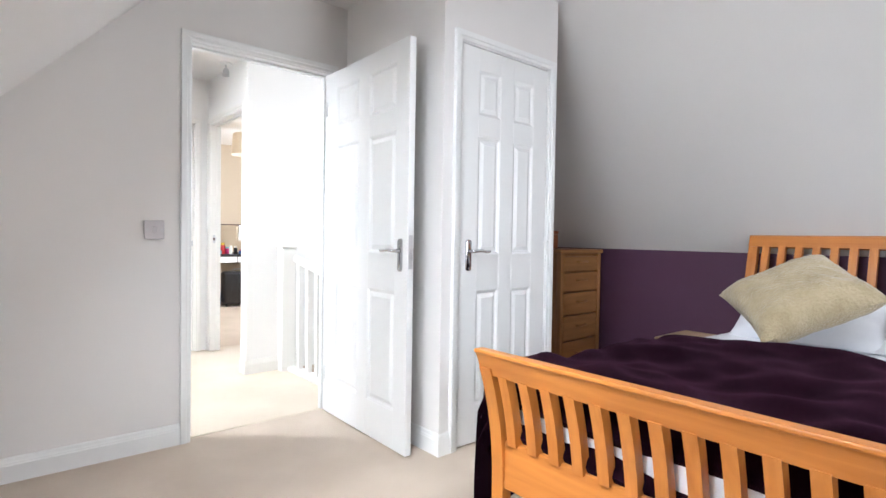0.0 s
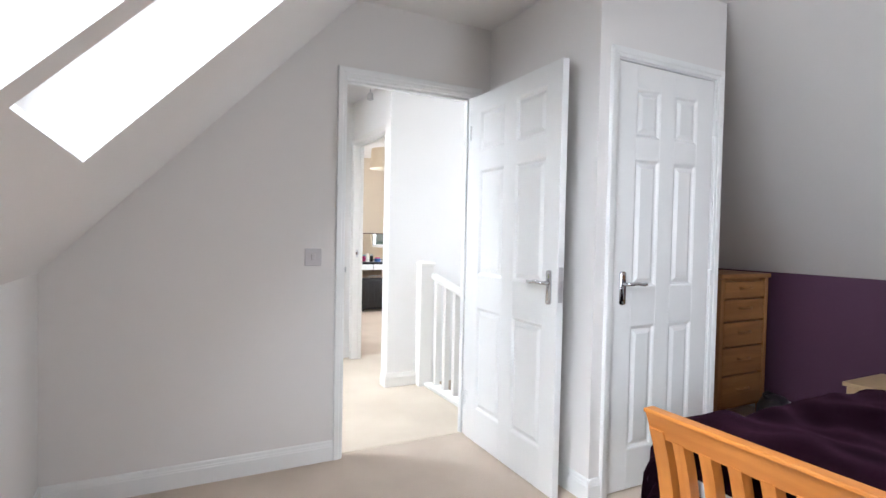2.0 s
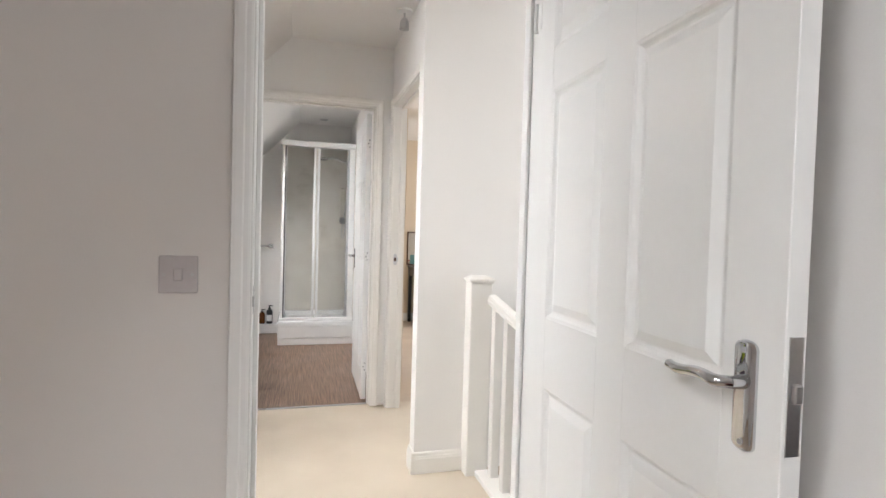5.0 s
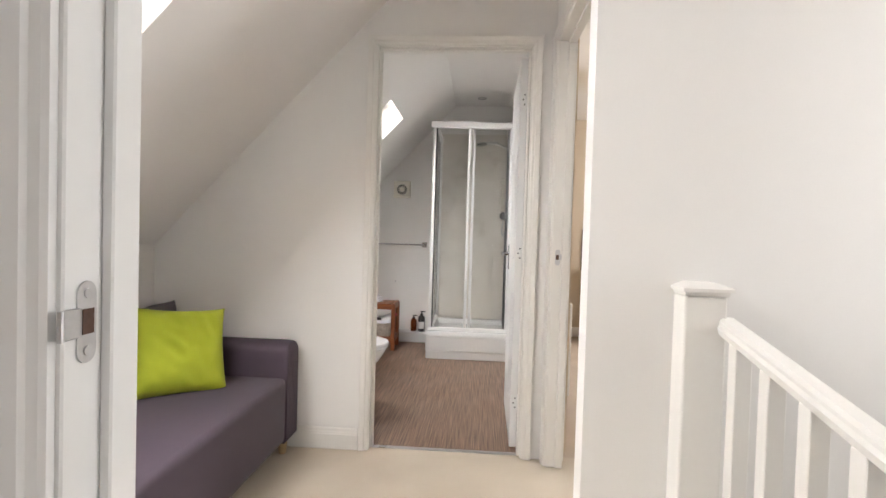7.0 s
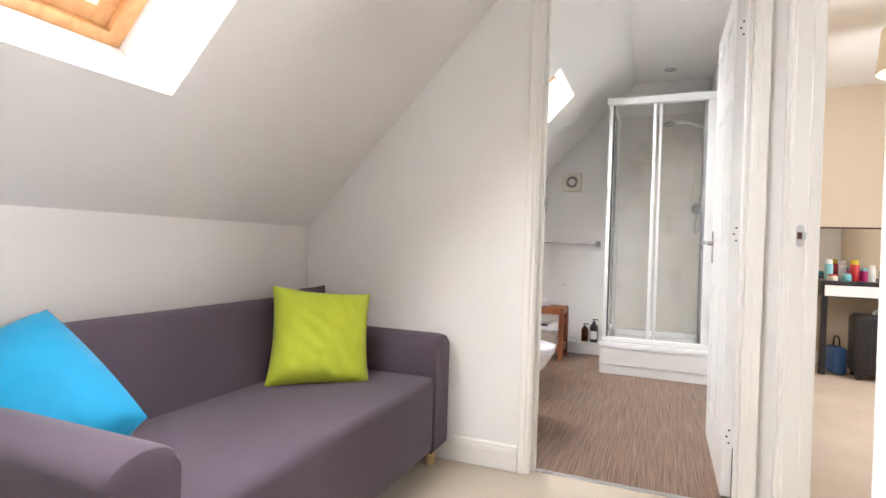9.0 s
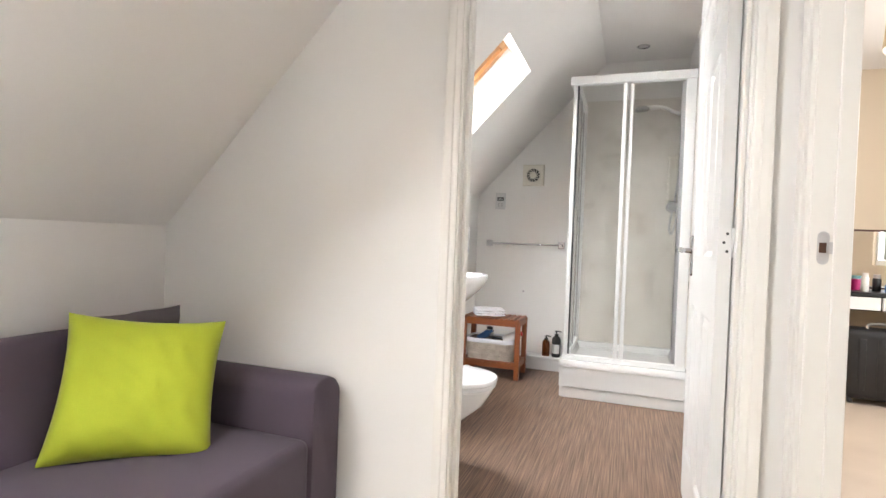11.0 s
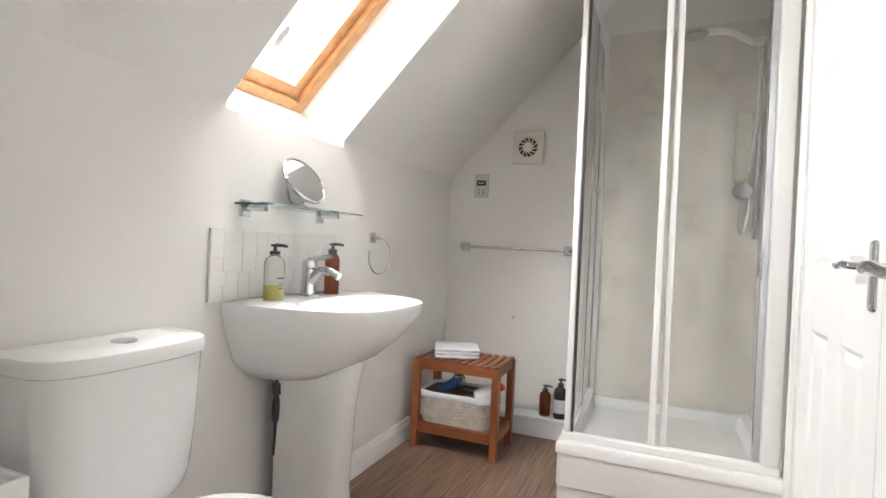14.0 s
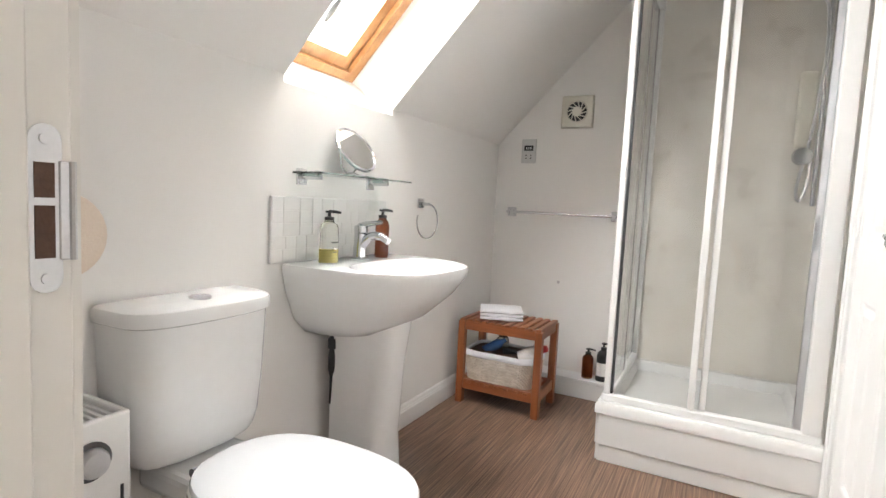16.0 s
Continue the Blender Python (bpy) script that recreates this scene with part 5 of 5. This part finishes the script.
lathe(bm, [(0.001, -0.02), (0.034, -0.018), (0.036, 0.06), (0.03, 0.085), (0.016, 0.098)], 20)
part("body", bm, WHITE_PLASTIC, wb, "", True)
bm = bmesh.new()
lathe(bm, [(0.017, 0.098), (0.017, 0.125), (0.012, 0.13)], 16)
part("cap", bm, RED, wb, "red cap", True)
bm = bmesh.new()
box(bm, 0.030, 0.0375, -0.014, 0.014, 0.0, 0.045, 0.003)
part("label", bm, RED, wb, "red label patch")
bb = thing("blue_bottle", pose(-0.72, 4.49, 0.258, -30, 60, 10), "blue bottle lying in the basket", "bottle")
bm = bmesh.new()
lathe(bm, [(0.001, 0), (0.025, 0.002), (0.026, 0.09), (0.012, 0.115), (0.012, 0.13)], 18)
part("body", bm, BLUE, bb, "", True)
bb = thing("black_case", pose(-0.58, 4.53, 0.255, 0, 14, 30), "black wash case in the basket", "case")
part("body", boxes((-0.05, 0.05, -0.03, 0.03, -0.02, 0.02), bevel=0.008, seg=2), BLACK, bb)
jar = thing("glass_jar", pose(-0.66, 4.60, 0.232), "clear jar standing in the basket", "jar")
bm = bmesh.new()
lathe(bm, [(0.03, 0), (0.032, 0.01), (0.032, 0.08), (0.022, 0.09)], 20)
part("glass", bm, SOAP_GLASS, jar, "", True)
bm = bmesh.new()
lathe(bm, [(0.024, 0.09), (0.024, 0.105), (0.001, 0.106)], 18)
part("lid", bm, BLACK, jar, "", True)


def folded_towel(m, w, d, layers, label):
    root = thing("towel", m, label, "towel")
    z = 0.0
    for k in range(layers):
        bm = bmesh.new()
        t, nx = 0.017, 14
        loops = []
        for i in range(nx + 1):
            x = -w / 2 + w * i / nx
            end = min(1.0, 0.45 + 3.0 * min(i, nx - i) / nx)
            wob = 0.004 * noise.noise(Vector((x * 14, k * 3.1, 1)))
            hem = 0.008 * noise.noise(Vector((x * 9, k, 4))) + 0.004 * k
            front = [(x, -d / 2 + hem + 0.007 - 0.009 * math.cos(a), z + wob + t / 2 + t / 2 * end * math.sin(a)) for a in [-math.pi / 2 + math.pi * q / 8 for q in range(9)]]
            loops.append(front + [(x, 0, z + wob + t * (0.5 + 0.56 * end)), (x, d / 2 - hem, z + t + wob), (x, d / 2 + 0.005, z + t / 2 + wob), (x, d / 2, z + wob), (x, 0, z + wob)])
        rings(bm, loops)
        part("fold", bm, LINEN, root, "", True)
        bm = bmesh.new()
        tube(bm, [(-w / 2 + w * i / 14, -d / 2 + 0.004 * k + 0.001 + 0.008 * noise.noise(Vector(((-w / 2 + w * i / 14) * 9, k, 4))), z + t * 0.2) for i in range(15)], 0.0014, 5)
        part("hem", bm, NAVY_TRIM, root, "thin dark hem")
        z += t * 0.98
    return root


folded_towel(pose(-0.655, 4.535, 0.438, 0, 0, 24), 0.215, 0.18, 3, "white hand towel with dark hem folded on the rack")


# shower
SX0, SX1, SY, SH = -0.072, 0.68, 4.155, 2.085
def shower():
    root = thing("shower_enclosure", pose(SX0, SY, 0), "white framed corner shower with sliding glass doors", "shower")
    w, d = SX1 - SX0, BY - SY - 0.001
    tray = part("tray_riser", boxes((0.012, w + 0.015, -0.012, 0.012, 0.07, 0.20), (0, 0.012, 0.0, d, 0.07, 0.20), bevel=0.003), GLOSS, root, "white riser panel under the tray")
    part("plinth", boxes((0.014, w + 0.015, -0.006, 0.012, 0.0, 0.068), (0.004, 0.014, 0.006, d, 0, 0.068), bevel=0.002), GLOSS, root)
    bm = bmesh.new()
    lip = 0.045
    def rect(i, z):
        return [(i - 0.004, i - 0.016, z), (w + 0.015 - i, i - 0.016, z), (w + 0.015 - i, d - i, z), (i - 0.004, d - i, z)]
    rings(bm, [rect(0, 0.20), rect(0, 0.235), rect(0.006, 0.245), rect(lip, 0.245), rect(lip + 0.012, 0.235), rect(lip + 0.03, 0.185), rect(0.2, 0.175)])
    part("tray", bm, CERAMIC, root, "white stone-resin shower tray", True)
    fr = 0.035
    part("bottom_track", boxes((0.012, w, 0.012, 0.05, 0.245, 0.275), (0.012, 0.05, 0.05, d, 0.245, 0.275), bevel=0.004), GLOSS, root)
    part("top_track", boxes((0.0, w, 0.004, 0.058, SH - 0.055, SH), (0.0, 0.052, 0.058, d, SH - 0.055, SH), bevel=0.006, seg=2), GLOSS, root)
    for nm, bx in (("corner_post", (0.020, 0.044, 0.016, 0.044, 0.275, SH - 0.055)), ("wall_post", (w - 0.06, w - 0.005, 0.012, 0.05, 0.275, SH - 0.055)), ("wall_post", (0.012, 0.05, d - 0.03, d, 0.275, SH - 0.055))):
        part(nm, boxes(bx, bevel=0.003), GLOSS, root)
    for nm, x0, x1, y in (("fixed_panel", 0.045, w / 2 - 0.024, 0.022), ("sliding_door", w / 2 - 0.010, w - 0.062, 0.038)):
        s = part(nm, boxes((x0, x0 + 0.004, y, y + 0.008, 0.28, SH - 0.06)), GLOSS, root)
        gl = part("pane", boxes((x0 + 0.002, x1 - 0.002, y + 0.001, y + 0.005, 0.28, SH - 0.06)), SHOWER_GLASS, s)
        gl.visible_shadow = False
        for xx, ww, mt in ((x0, 0.010 if nm == "fixed_panel" else 0.024, RUBBER if nm == "fixed_panel" else GLOSS), (x1 - 0.024, 0.024, GLOSS if nm == "fixed_panel" else CHROME)):
            part("stile", boxes((xx, xx + ww, y - 0.005, y + 0.012, 0.278, SH - 0.058), bevel=0.002), mt, s)
    for y0, y1, x in ((0.05, d / 2 + 0.01, 0.036), (d / 2 - 0.02, d - 0.032, 0.022)):
        s = part("side_panel", boxes((x, x + 0.008, y0, y0 + 0.02, 0.278, SH - 0.058), (x, x + 0.008, y1 - 0.02, y1, 0.278, SH - 0.058), bevel=0.002), CHROME, root)
        gl = part("pane", boxes((x + 0.001, x + 0.005, y0 + 0.004, y1 - 0.004, 0.28, SH - 0.06)), SHOWER_GLASS, s)
        gl.visible_shadow = False
        part("seal", boxes((x - 0.003, x, y0 + 0.02, y0 + 0.028, 0.28, SH - 0.06)), RUBBER, s)
    return root


SHOWER_GLASS = glass_mat("misty_shower_glass", (0.93, 0.94, 0.93), 0.03)
shower()
for nm, bx in (("trim_shower_panel_end", (SX0 + 0.012, BR - 0.001, BY - 0.008, BY - 0.001, 0.246, 2.12)), ("trim_shower_panel_side", (BR - 0.009, BR - 0.001, SY + 0.05, BY - 0.009, 0.246, 2.12))):
    setting(nm, boxes(bx), SHOWER_WALL, "mottled grey waterproof shower wall panel")
es = thing("electric_shower", pose(0.61, BY - 0.009, 1.50), "white shower riser with chrome hose and handset", "shower fitting")
part("unit", boxes((-0.035, 0.035, -0.05, 0, -0.16, 0.18), bevel=0.015, seg=3), CREAM_PLASTIC, es, "cream shower unit")
bm = bmesh.new()
tube(bm, [(0.055, -0.05, -0.42), (0.055, -0.05, 0.52)], 0.0095, 12)
part("riser_rail", bm, CHROME, es, "", True)
bm = bmesh.new()
tube(bm, [(0.0, -0.05, -0.2), (0.0, -0.085, -0.2)], [0.042, 0.036], 22)
part("control_knob", bm, CHROME, es, "round control knob", True)
bm = bmesh.new()
tube(bm, smooth_path([(0.03, -0.045, -0.17), (0.03, -0.06, -0.30), (0.005, -0.07, -0.40), (-0.012, -0.07, -0.34), (0.02, -0.08, -0.12), (0.045, -0.09, 0.20), (0.035, -0.10, 0.43), (0.0, -0.11, 0.47)], 8), 0.0065, 8)
part("hose", bm, STEEL, es, "flexible chrome hose", True)
bm = bmesh.new()
tube(bm, smooth_path([(0.055, -0.06, 0.50), (0.0, -0.12, 0.475), (-0.10, -0.20, 0.50), (-0.21, -0.26, 0.485)], 5), [0.018] * 4 + [0.013] * 8 + [0.016] * 4, 12)
part("handset_arm", bm, WHITE_PLASTIC, es, "white handset arm", True)
bm = bmesh.new()
lathe(bm, [(0.001, 0.02), (0.03, 0.018), (0.048, 0.006), (0.05, -0.006), (0.044, -0.010), (0.001, -0.010)], 24)
bm.transform(Matrix.Translation((-0.235, -0.275, 0.472)) @ Matrix.Rotation(radians(-8), 4, "Y"))
part("shower_head", bm, CHROME, es, "", True)

# heater, paper roll, ceiling spots
ht = thing("panel_heater", pose(BX, 2.435, 0.0), "white enamelled panel heater with top grille and dial", "heater")
part("body", boxes((0.012, 0.175, -0.195, 0.195, 0.14, 0.555), bevel=0.008, seg=3), ENAMEL, ht)
part("front_edge", boxes((0.166, 0.182, -0.198, 0.198, 0.13, 0.568), bevel=0.006, seg=3), ENAMEL, ht)
part("end_cap", boxes((0.010, 0.18, 0.185, 0.199, 0.13, 0.568), bevel=0.005, seg=2), ENAMEL, ht)
gr = build("grille_bar", boxes((0.02, 0.16, -0.004, 0.004, 0.553, 0.562), bevel=0.001), ENAMEL)
for k in range(22):
    share("grille_bar", gr, ht, (0, -0.175 + 0.0165 * k, 0))
bm = bmesh.new()
tube(bm, [(0.18, 0.12, 0.49), (0.186, 0.12, 0.49)], 0.038, 26)
part("dial_recess", bm, RUBBER, ht, "dark dial surround", True)
bm = bmesh.new()
tube(bm, [(0.184, 0.12, 0.49), (0.198, 0.12, 0.49), (0.206, 0.12, 0.49)], [0.029, 0.028, 0.024], 26)
part("dial", bm, STEEL, ht, "round metal dial", True)
part("slot", boxes((0.1815, 0.1835, 0.176, 0.182, 0.37, 0.42)), RUBBER, ht)
part("bracket_foot", boxes((0.0, 0.1, -0.17, -0.14, 0.0, 0.14), (0.0, 0.1, 0.14, 0.17, 0.0, 0.14), bevel=0.004), ENAMEL, ht)
tp = thing("toilet_roll_holder", pose(-0.475, YB + 0.1, 0.957), "chrome holder with cream toilet roll by the bathroom door", "toilet roll holder")
bm = bmesh.new()
tube(bm, smooth_path([(0.075, 0.005, 0.06), (0.075, 0.06, 0.06), (0.075, 0.122, 0.05), (0.07, 0.127, 0.0), (0.05, 0.127, -0.002), (-0.07, 0.127, -0.002)], 5), 0.005, 10)
box(bm, 0.055, 0.095, 0.0, 0.01, 0.04, 0.08, 0.003)
part("holder", bm, CHROME, tp, "", True)
bm = bmesh.new()
rings(bm, [[(x, 0.127 + r * c, -0.012 + r * s) for c, s in circle(1, 32)] for x, r in ((-0.05, 0.02), (-0.05, 0.054), (-0.048, 0.057), (0.046, 0.057), (0.048, 0.054), (0.048, 0.02), (-0.05, 0.02))], cap=False)
part("paper_roll", bm, PAPER, tp, "cream toilet paper roll", True)
bm = bmesh.new()
rings(bm, [[(x, 0.127 + 0.0198 * c, -0.012 + 0.0198 * s) for c, s in circle(1, 24)] for x in (-0.047, 0.0475)], cap=False)
part("core", bm, CARD, tp, "brown card core", True)
for y in (3.25, 4.62):
    cs = thing("recessed_spotlight", pose(0.365, y, CEILZ), "chrome recessed ceiling spotlight in the bathroom", "ceiling light", "bathroom spotlights")
    bm = bmesh.new()
    lathe(bm, [(0.034, 0.0), (0.044, -0.001), (0.046, -0.005), (0.040, -0.008), (0.032, -0.004), (0.030, 0.0)], 26)
    part("bezel", bm, CHROME, cs, "", True)
    bm = bmesh.new()
    lathe(bm, [(0.031, -0.002), (0.001, -0.0035)], 20)
    part("lamp_glass", bm, GREY_PLASTIC, cs)

# ---- dressing room ----
dt = thing("dressing_table", pose(2.15, 5.24, 0), "black-topped dressing table with white drawers", "table")
part("tabletop", boxes((-0.62, 0.62, -0.26, 0.25, 0.72, 0.745), bevel=0.003), BLACK, dt)
for k in range(3):
    x = -0.6 + k * 0.4
    dr = part("drawer", boxes((x + 0.006, x + 0.394, -0.25, -0.23, 0.625, 0.712), bevel=0.003), GLOSS, dt, "white drawer front")
part("drawer_box", boxes((-0.61, 0.61, -0.235, 0.24, 0.62, 0.72)), BLACK, dt)
for sx in (-1, 1):
    for y in (-0.22, 0.21):
        part("leg", boxes((sx * 0.59 - 0.02, sx * 0.59 + 0.02, y - 0.02, y + 0.02, 0, 0.62), bevel=0.002), BLACK, dt)
wm = thing("wall_mirror", pose(2.15, 5.499, 0.76), "wide wall mirror with thin dark frame over the dressing table", "mirror")
part("mirror_glass", boxes((-0.62, 0.62, -0.012, -0.004, 0.0, 0.42)), MIRROR, wm)
part("frame", boxes((-0.635, 0.635, -0.018, -0.001, 0.42, 0.435), (-0.635, 0.635, -0.018, -0.001, -0.012, 0.0), (-0.635, -0.62, -0.018, -0.001, 0, 0.42), (0.62, 0.635, -0.018, -0.001, 0, 0.42)), DARK_WOOD, wm)
su = thing("suitcase", pose(1.98, 5.0, 0, 0, 0, -6), "black hard-shell suitcase standing under the dressing table", "suitcase")
bm = bmesh.new()
soft_box(bm, -0.24, 0.24, -0.13, 0.13, 0.03, 0.50, 0.05, 4)
for x in (-0.15, -0.05, 0.05, 0.15):
    soft_box(bm, x - 0.02, x + 0.02, -0.134, -0.12, 0.1, 0.44, 0.004, 2)
part("shell", bm, BLACK, su, "", True)
bm = bmesh.new()
tube(bm, smooth_path([(-0.1, 0, 0.495), (-0.08, 0, 0.53), (0.08, 0, 0.53), (0.1, 0, 0.495)], 4), 0.01, 8)
part("handle", bm, STEEL, su, "", True)
for x in (-0.2, 0.2):
    for y in (-0.09, 0.09):
        bm = bmesh.new()
        tube(bm, [(x - 0.012, y, 0.022), (x + 0.012, y, 0.022)], 0.022, 12)
        part("wheel", bm, RUBBER, su, "", True)
bgb = thing("blue_bag", pose(1.68, 5.12, 0, 0, 0, 10), "small blue bag on the floor by the suitcase", "bag")
bm = bmesh.new()
soft_box(bm, -0.05, 0.05, -0.08, 0.08, 0.0, 0.22, 0.03, 3)
part("body", bm, BLUE, bgb, "", True)
bm = bmesh.new()
tube(bm, smooth_path([(0, -0.05, 0.215), (0, -0.03, 0.29), (0, 0.03, 0.29), (0, 0.05, 0.215)], 4), 0.007, 8)
part("strap", bm, BLACK, bgb, "", True)
rng = random.Random(8)
for nm, x, y, r, hh, mt, cap, lab in (("aerosol_can", 1.64, 5.24, 0.03, 0.17, CYAN, WHITE_PLASTIC, "pale turquoise spray can on the dressing table"), ("cream_jar", 1.73, 5.12, 0.034, 0.06, CYAN, CYAN, "turquoise cream jar on the dressing table"),
                                     ("hairspray_can", 1.75, 5.30, 0.028, 0.16, LABEL_WHITE, GREY_PLASTIC, "white spray can on the dressing table"), ("shampoo_bottle", 1.81, 5.22, 0.034, 0.17, RED, YELLOW, "red bottle with yellow cap on the dressing table"),
                                     ("lotion_bottle", 1.90, 5.14, 0.024, 0.13, LABEL_WHITE, LABEL_WHITE, "white bottle on the dressing table"), ("gel_bottle", 1.89, 5.26, 0.04, 0.105, PINK, CYAN, "magenta bottle on the dressing table"),
                                     ("perfume_bottle", 1.99, 5.20, 0.026, 0.12, BLACK, STEEL, "black bottle on the dressing table"), ("powder_pot", 2.06, 5.12, 0.05, 0.07, BLUE, PINK, "purple pot on the dressing table"), ("cream_jar", 1.63, 5.10, 0.036, 0.05, PAPER, RED, "cream jar with red lid on the dressing table")):
    b = thing(nm, pose(x, y, 0.745, 0, 0, rng.uniform(0, 90)), lab, "bottle", "toiletries on the dressing table")
    bm = bmesh.new()
    lathe(bm, [(r * 0.92, 0), (r, 0.004), (r, hh * 0.72), (r * 0.8, hh * 0.78)], 18)
    part("body", bm, mt, b, "", True)
    bm = bmesh.new()
    lathe(bm, [(r * 0.8, hh * 0.78), (r * 0.82, hh * 0.98), (r * 0.7, hh)], 18)
    part("cap", bm, cap, b, "", True)
ra = thing("radiator", pose(BR + 0.145, 2.78, 0), "white panel radiator with thermostatic valve in the dressing room", "radiator")
part("panel", boxes((0.03, 0.105, 0.0, 0.9, 0.13, 0.70), bevel=0.012, seg=3), ENAMEL, ra)
bm = bmesh.new()
for z in (0.66, 0.17):
    tube(bm, [(0.067, 0.0, z), (0.067, -0.012, z)], 0.02, 14)
part("end_plug", bm, STEEL, ra, "", True)
bm = bmesh.new()
tube(bm, [(0.067, -0.03, 0.0), (0.067, -0.03, 0.12)], 0.0075, 10)
tube(bm, [(0.067, -0.03, 0.12), (0.067, -0.03, 0.15), (0.067, -0.03, 0.20)], [0.013, 0.017, 0.015], 14)
part("valve", bm, WHITE_PLASTIC, ra, "", True)
part("bracket", boxes((0, 0.032, 0.2, 0.23, 0.2, 0.6), (0, 0.032, 0.67, 0.7, 0.2, 0.6)), ENAMEL, ra)
pd = thing("pendant_lamp", pose(1.72, 3.9, CEILZ), "cream drum pendant lampshade in the dressing room", "pendant lamp")
bm = bmesh.new()
tube(bm, [(0, 0, 0), (0, 0, -0.12)], 0.004, 6)
lathe(bm, [(0.04, 0.0), (0.04, -0.015), (0.006, -0.02)], 16)
part("cord", bm, WHITE_PLASTIC, pd, "", True)
bm = bmesh.new()
rings(bm, [[(r * c, r * s, z) for c, s in circle(1, 36)] for r, z in ((0.22, -0.36), (0.20, -0.10), (0.197, -0.10), (0.217, -0.36))], cap=False)
part("shade", bm, SHADE, pd, "", True)
# an unseen window and its lamp, added to brighten the dressing room
window_lamp("added_window_light", (RX + 0.2, 3.6, 1.5), (0, 3.6, 1.0), 1.1, 1.1, W_DRESS)
root = tagged(new("added_window_7"), "white framed casement window, added out of view for its light", "window", kind="structure")
part("window_frame", boxes((RX + 0.03, RX + 0.08, 3.0, 3.06, 0.9, 2.1), (RX + 0.03, RX + 0.08, 4.14, 4.2, 0.9, 2.1), (RX + 0.03, RX + 0.08, 3.06, 4.14, 0.9, 0.96), (RX + 0.03, RX + 0.08, 3.06, 4.14, 2.04, 2.1), bevel=0.004), GLOSS, root)
